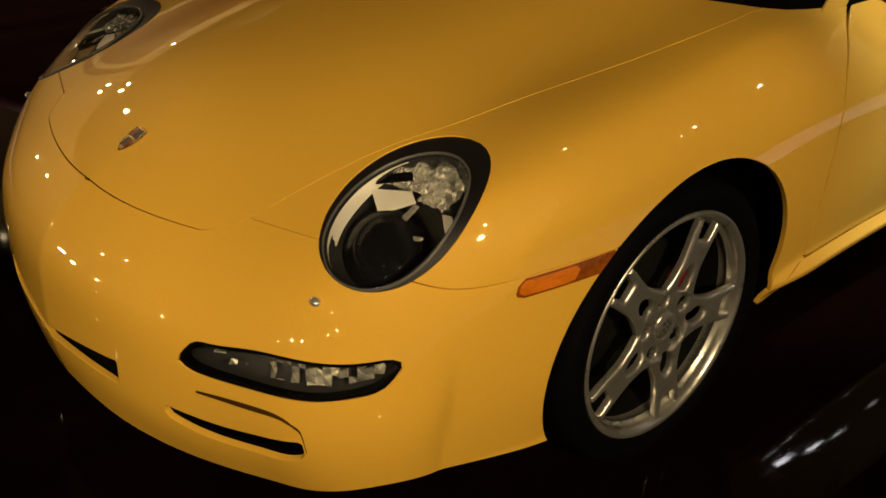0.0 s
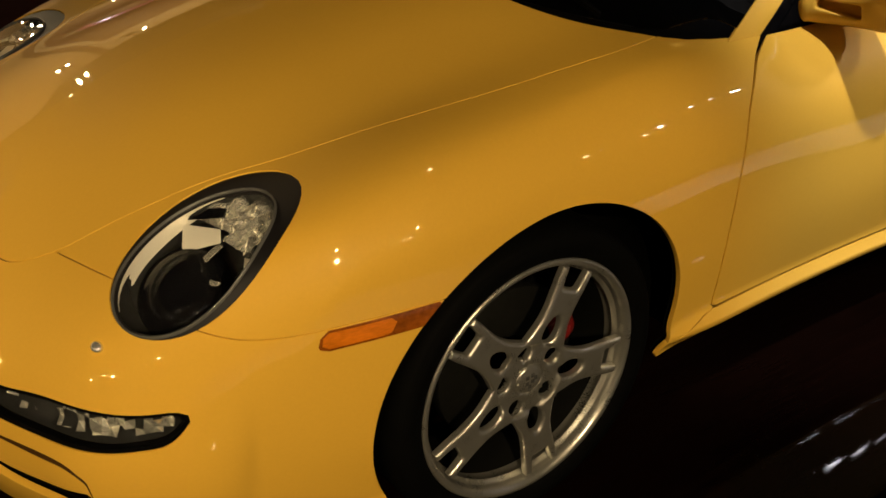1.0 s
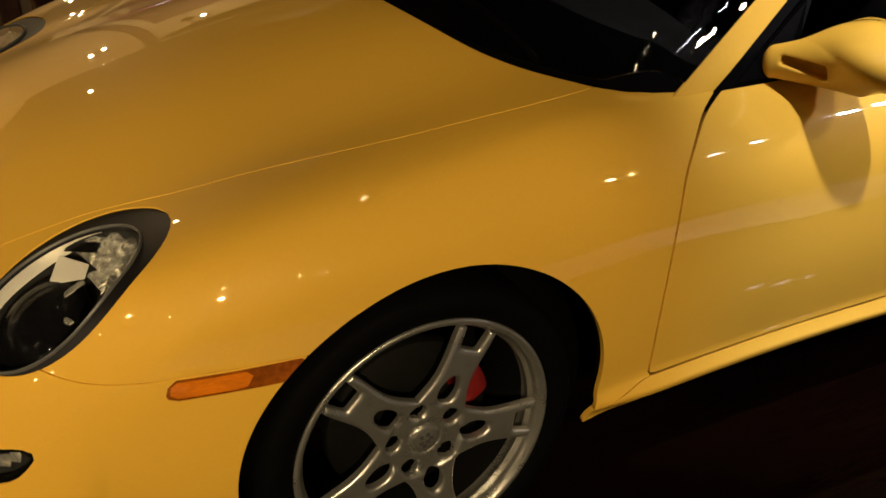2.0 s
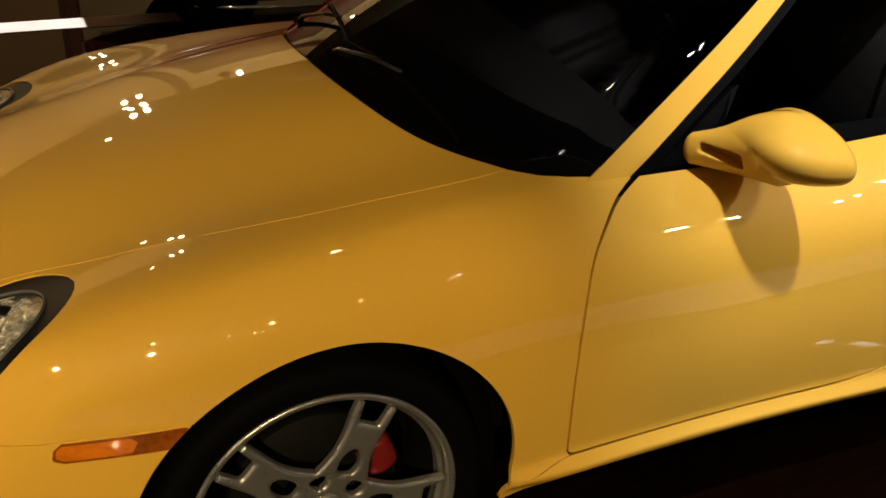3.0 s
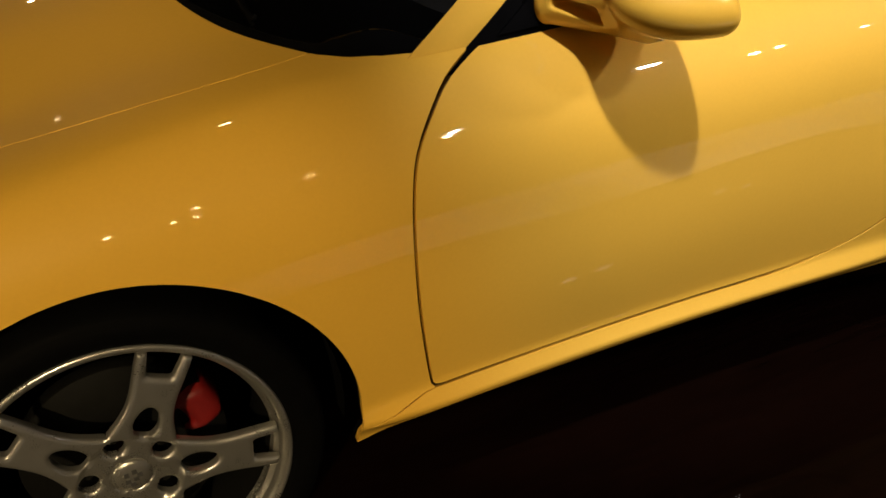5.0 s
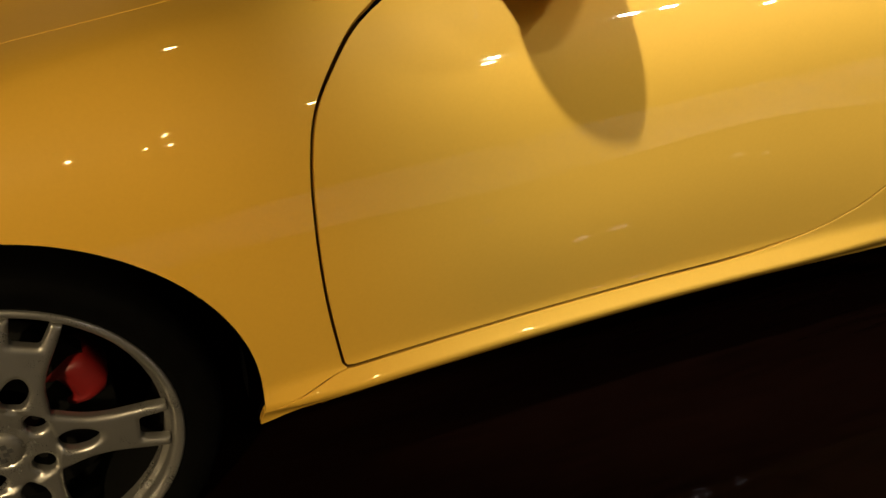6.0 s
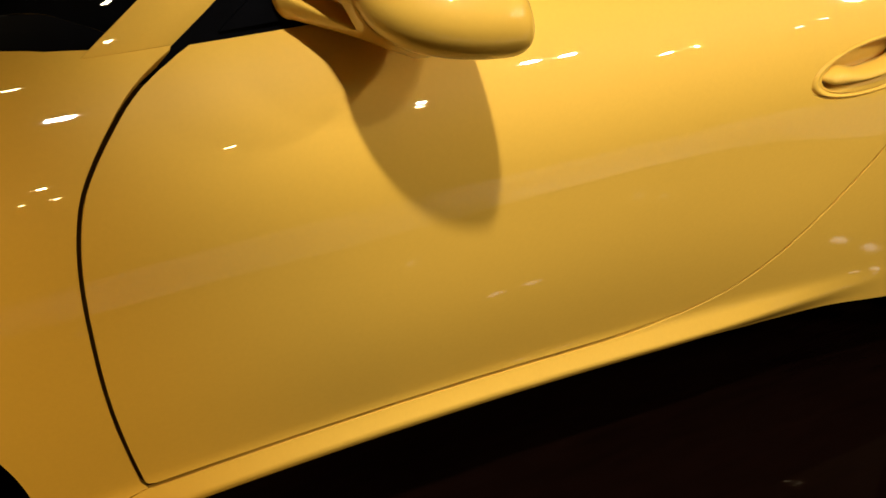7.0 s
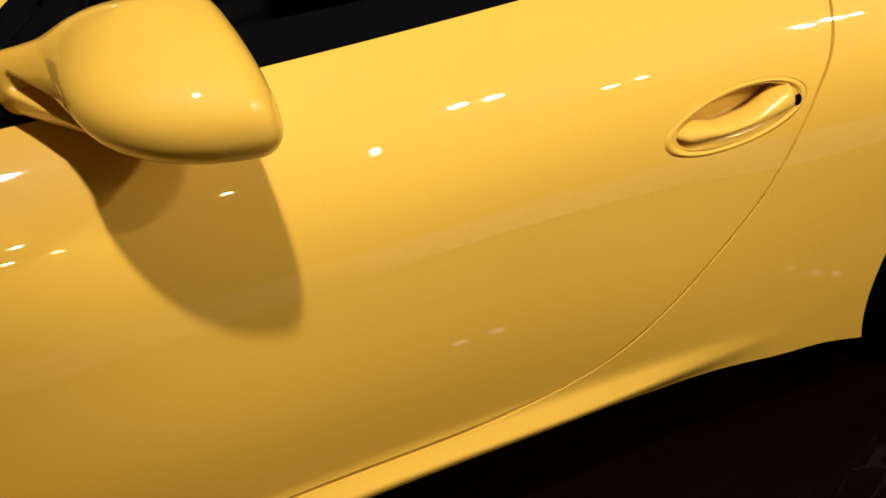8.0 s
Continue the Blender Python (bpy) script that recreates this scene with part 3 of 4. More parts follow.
clear_skin, bezel_skin = lamp_skin.cut(lambda p: -lamp_field(p, .027, .83))
deep = -LAMP_AXES[2]
for flip in (False, True):
    m = hand(flip)
    lamp = put("headlamp", bezel_skin.mesh("headlamp", body_field, .03, flip=flip, sink=.003), bezel_mat, car, "oval headlamp with dark bezel and clear lens")
    cover = put("lens_cover", clear_skin.mesh("lens_cover", body_field, 0, flip=flip, sink=.001), lens_glass, lamp, "clear domed lens")
    cover.visible_shadow = False
    out = ring_outline(.027, .83)
    mid = out.mean(0)
    bm = bowl(out, [(1.0, .002), (.97, .012), (.9, .04), (.75, .075), (.5, .095)], mid, deep)
    bm.transform(m)
    part("reflector_bowl", bm, lamp_dark, lamp, "dark bowl of the lamp")
    u, w_, n = (Vector(a) for a in LAMP_AXES)
    o = Vector(LAMP_AT) + u * .008 - w_ * .006
    frame_m = Matrix((( *u, ), ( *w_, ), ( *n, ))).transposed().to_4x4()
    bm = bmesh.new()
    bmesh.ops.create_uvsphere(bm, u_segments=48, v_segments=24, radius=.078)
    bm.transform(m @ Matrix.Translation(o + u * .062 + w_ * .020 - n * .072) @ frame_m @ Matrix.Diagonal((1.05, 1.0, .75, 1)))
    part("projector_lens", bm, gloss_black, lamp, "black domed projector lens")
    for wide, mat, name, deep_, label, corners in (
            (.004, lining, "reflector_plate", .030, "pale bright reflector plate", ((-.026, .100), (-.045, .021), (-.024, -.003), (.004, .030), (.014, .056))),
            (.006, gloss_black, "dark_bar", .022, "glossy black bar across the reflector", ((-.040, .114), (-.056, .110), (-.084, .045), (-.067, .031), (-.034, .100))),
            (.004, facet, "reflector_arm", .028, "slim chrome reflector arm", ((.049, .000), (.041, .011), (-.021, -.001), (-.020, -.014))),
            (.004, facet, "reflector_arm", .032, "slim chrome reflector arm", ((.046, -.016), (.034, -.044), (.026, -.046), (.036, -.012))),
            (.004, lining, "reflector_plate", .036, "pale bright reflector plate", ((-.026, -.052), (-.004, -.066), (.016, -.084), (.006, -.090), (-.030, -.068)))):
        bm = bmesh.new()
        top = [bm.verts.new(o + u * c_ + w_ * d_ - n * deep_) for c_, d_ in corners]
        low = [bm.verts.new(q.co - n * wide) for q in top]
        bm.faces.new(top)
        bm.faces.new(list(reversed(low)))
        for i in range(len(top)):
            j = (i + 1) % len(top)
            bm.faces.new((top[i], low[i], low[j], top[j]))
        bmesh.ops.recalc_face_normals(bm, faces=bm.faces)
        bmesh.ops.bevel(bm, geom=bm.edges[:], offset=.0012, segments=2, affect="EDGES")
        bm.transform(m)
        part(name, bm, mat, lamp, label, smooth=False)
    # the upper reflector: a deeply modelled mirror sheet
    bm = crumpled([(o + u * cu + w_ * cv - n * (.040 - 1.8 * ((cu + .06) ** 2 + (cv - .02) ** 2)), (cu, cv)) for cu in np.linspace(-.152, .03, 60) for cv in np.linspace(-.088, .128, 66)], 66, n,
                  lambda a: ((a[0] + .072) / .080) ** 2 + ((a[1] - .026) / .100) ** 2 < 1 and not (-.046 < a[0] and .0 < a[1] < .11) and not (a[0] > -.028 and a[1] > -.05), .017)
    bm.transform(m)
    part("modelled_reflector", bm, facet, lamp, "deeply modelled chrome reflector")
    rim_in = np.array(out)[3:25]
    bm = bmesh.new()
    bands_ = [[bm.verts.new(Vector(np.array(mid) + (q - mid) * (.965 - k * (.15 + .85 * math.sin(math.pi * i / 21))) + deep * d)) for i, q in enumerate(rim_in)] for k, d in ((0, .010), (.035, .024), (.085, .036), (.135, .044))]
    for a, b in zip(bands_, bands_[1:]):
        for i in range(len(rim_in) - 1):
            bm.faces.new((a[i], a[i + 1], b[i + 1], b[i]))
    bmesh.ops.recalc_face_normals(bm, faces=bm.faces)
    bm.transform(m)
    part("inner_lining", bm, lining, lamp, "pale satin lining at the lamp's inner edge")
    out2 = ring_outline(.026, .845)
    bm = bmesh.new()
    n2 = len(out2)
    rr = [[bm.verts.new(Vector(q) + Vector(LAMP_AXES[2]) * (.0015 + h) + (Vector(q) - Vector(mid)).normalized() * g) for q in out2] for g, h in ((-.002, -.004), (-.001, .001), (.001, .001), (.002, -.004))]
    for a, b in zip(rr, rr[1:]):
        for i in range(n2):
            bm.faces.new((a[i], a[(i + 1) % n2], b[(i + 1) % n2], b[i]))
    bm.transform(m)
    part("trim_ring", bm, trim_grey, lamp, "thin grey trim ring")
    # washer jet
    jet = cast(leaning_field, np.array([[-.700 + .1, -.627 + .06, .554 - .06]]), np.array([[-.1, -.06, .06]]) / .132, .3)[0]
    bm = bmesh.new()
    bmesh.ops.create_uvsphere(bm, u_segments=20, v_segments=12, radius=.010)
    bm.transform(m @ Matrix.Translation(Vector(jet)) @ Matrix.Diagonal((1, 1.25, .8, 1)))
    part("washer_jet", bm, chrome, car, "small chrome headlamp washer jet")

# ---- bumper lamps and ducts ----
for flip in (False, True):
    m = hand(flip)
    lamp = put("bumper_lamp", fog_skin.mesh("bumper_lamp", body_field, 0, flip=flip, sink=.05), lamp_dark, car, "slim lamp unit in the bumper with clear lens")
    rim = fog_skin.cut(lambda p: .007 - fog_hole(p))[0]
    put("lamp_surround", rim.mesh("lamp_surround", body_field, .03, flip=flip, sink=.004), black, lamp, "black plastic surround")
    cover = put("lens_cover", fog_skin.cut(lambda p: fog_hole(p) - .006)[0].mesh("lens_cover", body_field, 0, flip=flip, sink=.006), lens_glass, lamp, "clear ribbed lens")
    cover.visible_shadow = False
    for s0, s1, low in ((.545, .655, .45), (.70, 1.0, .32)):
        band = fog_skin.cut(lambda q: (lambda p: np.minimum(np.minimum(arc(p) - s0, s1 - arc(p)), np.minimum(p[:, 2] - fog_low(arc(p)) - low * (fog_top(arc(p)) - fog_low(arc(p))), fog_top(arc(p)) - .010 - p[:, 2])))(leaned(q)))[0]
        keep = sorted({i for f in band.faces for i in f})
        bm = bmesh.new()
        at = {a: k for k, a in enumerate(keep)}
        bv = []
        for q, g in zip(band.v[keep], normals(body_field, band.v[keep])):
            q_ = Vector(q)
            d = noise.noise(q_ * 40) + .6 * noise.noise(q_ * 100) + 1.0 * abs(noise.noise(q_ * 62))
            bv.append(bm.verts.new(q_ - Vector(g) * (.034 - .020 * d)))
        for f in band.faces:
            if noise.noise(bv[at[f[0]]].co * 44 + Vector((2, 7, 1))) > -.02:
                bm.faces.new([bv[at[i]] for i in f])
        bmesh.ops.delete(bm, geom=[v_ for v_ in bm.verts if not v_.link_faces], context="VERTS")
        bmesh.ops.recalc_face_normals(bm, faces=bm.faces)
        bm.transform(MIRRORED if flip else Matrix())
        part("reflector", bm, facet, lamp, "crumpled bright lamp reflector", smooth=False)
    # black sheet whose colour gives the shade inside the duct
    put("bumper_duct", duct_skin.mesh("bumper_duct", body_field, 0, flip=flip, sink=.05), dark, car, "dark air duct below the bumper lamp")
    # no real groove: a thin raised strip whose dark colour paints its shade
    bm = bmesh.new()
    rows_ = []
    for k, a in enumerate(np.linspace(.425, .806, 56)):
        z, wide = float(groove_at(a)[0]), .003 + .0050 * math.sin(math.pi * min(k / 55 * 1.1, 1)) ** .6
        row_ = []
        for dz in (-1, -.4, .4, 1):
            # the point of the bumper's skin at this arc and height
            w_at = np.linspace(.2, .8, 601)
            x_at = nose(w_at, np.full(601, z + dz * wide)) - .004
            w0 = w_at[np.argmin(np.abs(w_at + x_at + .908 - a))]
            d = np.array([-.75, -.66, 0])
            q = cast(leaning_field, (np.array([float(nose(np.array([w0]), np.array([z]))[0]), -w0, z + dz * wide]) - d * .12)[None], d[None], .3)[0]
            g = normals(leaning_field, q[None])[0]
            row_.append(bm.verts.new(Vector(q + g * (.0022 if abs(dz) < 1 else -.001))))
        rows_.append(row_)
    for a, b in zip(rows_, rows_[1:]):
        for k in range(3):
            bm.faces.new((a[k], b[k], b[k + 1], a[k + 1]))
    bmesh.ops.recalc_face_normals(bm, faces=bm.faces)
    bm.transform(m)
    part("duct_groove_shade", bm, groove_mat, car, "raised dark strip coloured as the shade of the groove over the duct")

# ---- door handles ----
grip_top = line([-.82, -.7, -.55, -.3, 0, .25, .42, .6, .74], [.16, .30, .30, .04, -.02, .05, .20, .40, .52])
grip_low = line([-.82, -.69, -.45, -.19, .1, .42, .6, .74], [.02, -.22, -.36, -.42, -.46, -.47, -.46, -.40])


def at_handle(a, b, out):
    """A place on the door in the handle's oval axes, lifted outwards."""
    x = HANDLE_AT[0] + .116 * a * math.cos(HANDLE_TURN) - .040 * b * math.sin(HANDLE_TURN)
    z = HANDLE_AT[1] + .116 * a * math.sin(HANDLE_TURN) + .040 * b * math.cos(HANDLE_TURN)
    return x, -(float(flank(np.array([x]), np.array([z]))[0]) + out), z


def step(lo, hi, q):
    t = min(max((q - lo) / (hi - lo), 0), 1)
    return t * t * (3 - 2 * t)


def pocket_depth(a, b):
    r = math.hypot(a, b)
    d = -.003 * math.exp(-((r - .985) / .018) ** 2) + .0022 * math.exp(-((r - .92) / .035) ** 2) - .0025 * math.exp(-((r - .85) / .02) ** 2)
    return d - .034 * (1 - step(.66, .84, r)) * step(-.55, -.25, b)


for flip, door in zip((False, True), sides):
    m = hand(flip)
    bm = bmesh.new()
    rings = []
    for r in (1.0, .99, .98, .97, .955, .94, .92, .90, .885, .87, .86, .85, .84, .82, .80, .77, .74, .71, .68, .6, .45, .3, .15):
        rings.append([bm.verts.new(at_handle(r * math.cos(t), r * math.sin(t), pocket_depth(r * math.cos(t), r * math.sin(t)))) for t in np.linspace(0, 2 * math.pi, 80, endpoint=False)])
    for a, b in zip(rings, rings[1:]):
        for i in range(80):
            bm.faces.new((a[i], a[(i + 1) % 80], b[(i + 1) % 80], b[i]))
    bm.faces.new(rings[-1])
    bmesh.ops.recalc_face_normals(bm, faces=bm.faces)
    bm.transform(m)
    part("handle_pocket", bm, paint, door, "recessed yellow handle pocket")
    bm = bmesh.new()
    rings = []
    for a in np.linspace(-.82, .74, 36):
        top_, low_ = float(grip_top(a)[0]), float(grip_low(a)[0])
        ends = min(1, (a + .84) / .12) ** .5 if a < -.7 else 1.0
        ring = []
        for t in np.linspace(0, math.pi, 13):
            ring.append(bm.verts.new(at_handle(a, (top_ + low_) / 2 + (top_ - low_) / 2 * math.cos(t), -.013 + .022 * ends * math.sin(t) ** .8)))
        ring.append(bm.verts.new(at_handle(a, low_ + .08, -.022)))
        ring.append(bm.verts.new(at_handle(a, top_ - .08, -.022)))
        rings.append(ring)
    for a, b in zip(rings, rings[1:]):
        for i in range(15):
            bm.faces.new((a[i], b[i], b[(i + 1) % 15], a[(i + 1) % 15]))
    bm.faces.new(rings[0])
    bm.faces.new(list(reversed(rings[-1])))
    bmesh.ops.recalc_face_normals(bm, faces=bm.faces)
    bm.transform(m)
    handle = part("door_handle", bm, paint, door, "yellow bow door handle")
    bm = bmesh.new()
    bmesh.ops.create_uvsphere(bm, u_segments=20, v_segments=12, radius=.0085)
    bm.transform(m @ Matrix.Translation(at_handle(.82, -.10, .003)) @ Matrix.Rotation(-HANDLE_TURN - .25, 4, "Y") @ Matrix.Diagonal((.7, .35, 1.15, 1)))
    part("lock_barrel", bm, dark, handle, "black lock hole")

# ---- cabin ----
v, faces = skin(cabin_field, .45, 2.6, .7, 150, 80, 50, 12, radians(112), 2.2)
cab = Shell(v, faces)
cab, _ = cab.cut(lambda p: body_field(p) + .03)
cab, _ = cab.cut(lambda p: 3.0 - p[:, 0])
cab, _ = cab.cut(lambda p: p[:, 0] - cowl(np.minimum(half(leaned(p)), .72)) + .03)
lean = lambda p: p[:, 0] - (.62 + (leaned(p)[:, 2] - .865) * 1.53)
roof_rail = line([.9, 1.1, 1.4, 1.7, 2.0, 2.4], [1.17, 1.185, 1.19, 1.16, 1.06, .9])
ahead, behind = cab.cut(lambda p: np.where(half(p) > .3, -.052 - lean(p), .95 - p[:, 0]) + 0 * p[:, 0])
windscreen = ahead.cut(lambda p: p[:, 0] - cowl(np.minimum(half(leaned(p)), .72)) - .012)[0]
posts, aft = behind.cut(lambda p: np.where(half(p) > .3, np.minimum(.048 - .03 * np.clip((p[:, 2] - .9) / .3, 0, 1) - lean(p), 1.205 - p[:, 2]), -1.0))
side_glass, top_skin = aft.cut(lambda p: np.where(half(p) > .4, np.minimum(roof_rail(p[:, 0]) - p[:, 2], 1.95 - p[:, 0]), -.1))
rear_glass, roof_skin = top_skin.cut(lambda p: np.minimum(np.minimum(p[:, 0] - 1.72, 2.52 - p[:, 0]), .50 - .12 * (p[:, 0] - 1.72) - half(p)))
strip, side_glass = side_glass.cut(lambda p: np.maximum(.080 - .03 * np.clip((p[:, 2] - .9) / .3, 0, 1) - lean(p), .895 + .012 * p[:, 0] - leaned(p)[:, 2]))
posts = posts.cut(lambda p: body_field(p) - .0005)[0]
put("windscreen", windscreen.main().mesh("windscreen", cabin_field, .004, both=True), glass, car, "dark reflective curved windscreen").visible_shadow = False
put("roof", roof_skin.main().mesh("roof", cabin_field, both=True), paint, car)
put("rear_window", rear_glass.main().mesh("rear_window", cabin_field, .004, both=True), glass, car).visible_shadow = False
for flip, door in zip((False, True), sides):
    put("a_pillar", posts.main().mesh("a_pillar", cabin_field, .006, flip=flip), paint, car)
    put("window_seal", strip.main().mesh("window_seal", cabin_field, .006, flip=flip, sink=-.002), black, door, "black rubber window seal")
    put("side_window", side_glass.main().mesh("side_window", cabin_field, .004, flip=flip), side_glass_mat, door, "dark side window glass").visible_shadow = False
# black panel under the wipers
cowl_skin = Shell(*skin(body_field, .3, 1.2, .45, 90, 110, 2, 0, radians(75)))
cowl_skin = cowl_skin.cut(lambda p: opening(p) - .004)[0].cut(lambda p: .25 - (p[:, 0] - cowl(np.minimum(half(leaned(p)), .72))))[0]
put("cowl_panel", cowl_skin.mesh("cowl_panel", body_field, .01, both=True, sink=.008), black, car, "black plastic cowl panel below the windscreen")

# ---- wheels ----
spoke_half = line([.03, .06, .085, .11, .135, .16, .185, .205, .245], [.068, .060, .051, .042, .037, .0365, .0385, .0405, .042])


def spoke_field(p):
    u_, v_ = p[:, 0], p[:, 2]
    r = np.hypot(u_, v_)
    f = np.maximum(spoke_half(u_) - np.abs(v_), .078 - r)
    f = -smax(-f, -smax(.194 - u_, np.abs(v_) - .0205 - .15 * (u_ - .194), .007), .001)
    f = np.minimum(f, (np.hypot((u_ - .107) / 1.55, v_ * (1 + 4 * (u_ - .107))) - .0195) * 1.2)
    f = np.minimum(f, np.hypot(u_ - .0526, np.abs(v_) - .0382) - .0170)
    f = np.minimum(f, (math.tan(radians(36)) * u_ - np.abs(v_)) * .81 + .0002)
    f = np.minimum(f, r - .031)
    return np.minimum(f, .2385 - r)


def spoke_mesh():
    n, m = 130, 66
    us, vs = np.linspace(.015, .245, n), np.linspace(-.062, .062, m)
    p = np.array([(a, 0, b) for a in us for b in vs])
    sh = Shell(p, [(i * m + j, i * m + j + 1, (i + 1) * m + j + 1, (i + 1) * m + j) for i in range(n - 1) for j in range(m - 1)])
    sh = sh.cut(spoke_field)[0]
    used = sorted({i for f in sh.faces for i in f})
    at = {a: k for k, a in enumerate(used)}
    q = sh.v[used]
    d = spoke_field(q)
    tip = (math.tan(radians(36)) * q[:, 0] - np.abs(q[:, 2])) * .81
    d = np.where(d > tip - .0005, .03, d)
    r = np.hypot(q[:, 0], q[:, 2])
    bowl_ = np.clip((.084 - r) / .012, 0, 1)
    rise = -.104 - .004 * np.clip((r - .09) / .15, 0, 1) + .007 * bowl_ * bowl_ * (3 - 2 * bowl_)
    t = np.clip(d / .009, 0, 1)
    q = np.c_[q[:, 0], rise + .006 * (1 - np.sqrt(1 - (1 - t) ** 2 * .999)), q[:, 2]]
    faces = [tuple(at[i] for i in f) for f in sh.faces]
    edge = {}
    for f in faces:
        for a, b in zip(f, f[1:] + f[:1]):
            if (b, a) in edge:
                del edge[(b, a)]
            else:
                edge[(a, b)] = 1
    pts, k = [tuple(x) for x in q], len(q)
    back = {}
    for a, b in edge:
        for c in (a, b):
            if c not in back:
                back[c] = len(pts)
                pts.append((q[c][0], q[c][1] + .011, q[c][2]))
    faces += [(b, a, back[a], back[b]) for a, b in edge]
    me = bpy.data.meshes.new("spoke")
    me.from_pydata(pts, [], faces)
    bm = bmesh.new()
    bm.from_mesh(me)
    bmesh.ops.recalc_face_normals(bm, faces=bm.faces)
    bm.to_mesh(me)
    bm.free()
    me.polygons.foreach_set("use_smooth", [True] * len(me.polygons))
    return me


SPOKE = spoke_mesh()
SPOKE.materials.append(silver)


def build_wheel(parent, m, wide):
    wheel = put("wheel", bpy.data.meshes.new("wheel"), silver, parent, "silver alloy wheel with five forked spokes and black tyre")
    bm = lathe([(.2330, -.060), (.2345, -.066), (.2345, -.078), (.2320, -.081), (.2325, -.084), (.2390, -.088), (.2405, -.094), (.2420, -.100), (.2455, -.1085), (.2515, -.1125), (.2565, -.1135), (.2592, -.110), (.2595, -.104), (.254, -.098)], 96)
    bm.to_mesh(wheel.data)
    bm.free()
    wheel.data.polygons.foreach_set("use_smooth", [True] * len(wheel.data.polygons))
    wheel.matrix_basis = m
    part("tyre", lathe([(.252, -.095), (.258, -.107), (.262, -.1115), (.268, -.1155), (.285, -.120), (.299, -.1195), (.303, -.1165), (.305, -.1165), (.312, -.110), (.319, -.098), (.3225, -.08), (.3235, -.05), (.3235, .05), (.3225, .08), (.31, .11), (.28, .12), (.252, .1)], 96), rubber, wheel, "black low-profile tyre")
    for k in range(5):
        sp = put("spoke", SPOKE, silver, wheel)
        sp.matrix_basis = Matrix.Rotation(-radians(64.5 + 72 * k), 4, "Y")
        bm = lathe([(.0001, -.078), (.006, -.078), (.0085, -.076), (.0095, -.070), (.0095, -.05)], 6)
        bm.transform(Matrix.Rotation(-radians(28.5 + 72 * k), 4, "Y") @ Matrix.Translation((.065, 0, 0)))
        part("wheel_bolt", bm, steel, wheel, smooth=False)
    bm = lathe([(.0001, -.1015), (.02, -.101), (.029, -.0990), (.032, -.095), (.0325, -.082)], 40)
    cap = part("centre_cap", bm, silver, wheel)
    for a in range(6):
        bm = bmesh.new()
        x0 = (-.012, .001, -.012, .001, -.006, .008)[a]
        z0 = (.003, .006, -.010, -.008, -.018, -.002)[a]
        box(bm, x0, x0 + .008, -.1025, -.1005, z0, z0 + .008)
        part("cap_mark", bm, cap_dark, cap, smooth=False)
    # barrel and disc take the wheel's inner shade from their dark colour
    part("barrel", lathe([(.236, .088), (.228, .06), (.222, .0), (.233, -.061)], 64), barrel_mat, wheel, "rim barrel coloured near black for the shade inside the wheel")
    part("brake_disc", lathe([(.06, -.03), (.165, -.03), (.166, -.028), (.166, -.002), (.165, 0), (.06, 0)], 64), steel, wheel, "steel brake disc blackened for the shade behind the spokes")
    bm = bmesh.new()
    n = 14
    prof = [(.112, -.040), (.124, -.050), (.148, -.052), (.165, -.046), (.170, -.02), (.170, .02), (.11, .02)]
    rings = []
    for i in range(n + 1):
        a = radians(6 + 30 * i / n)
        k = 1 - .12 * (abs(2 * i / n - 1) ** 6)
        rings.append([bm.verts.new((r * math.cos(a) * k, y, r * math.sin(a) * k)) for r, y in prof])
    for a, b in zip(rings, rings[1:]):
        for i in range(len(prof)):
            bm.faces.new((a[i], a[(i + 1) % len(prof)], b[(i + 1) % len(prof)], b[i]))
    bm.faces.new(rings[0])
    bm.faces.new(list(reversed(rings[-1])))
    bmesh.ops.recalc_face_normals(bm, faces=bm.faces)
    part("brake_caliper", bm, red_cal, wheel, "red brake caliper")
    return wheel


for x, wide in ((0, .730), (2.35, .752)):
    build_wheel(car, pose(x, -wide, .3235), 1.0)
    right = build_wheel(car, pose(x, wide, .3235, 0, 0, 180), 1.0)
    for side in (-1, 1):
        bm = bmesh.new()
        rings = []
        for i in range(29):
            a = radians(-12 + 204 * i / 28)
            rings.append([bm.verts.new((x + r * math.cos(a), side * y, .335 + r * math.sin(a))) for r, y in ((.368, .79), (.372, .5), (.2, .48))])
        for a, b in zip(rings, rings[1:]):
            for k in (0, 1):
                bm.faces.new((a[k], a[k + 1], b[k + 1], b[k]))
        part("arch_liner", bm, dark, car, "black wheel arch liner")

# ---- underside ----
bm = bmesh.new()
box(bm, -.72, 3.1, -.5, .5, .14, .30)
box(bm, .55, 1.8, -.70, .70, .17, .25)
part("underbody", bm, dark, car, "dark underside", smooth=False)

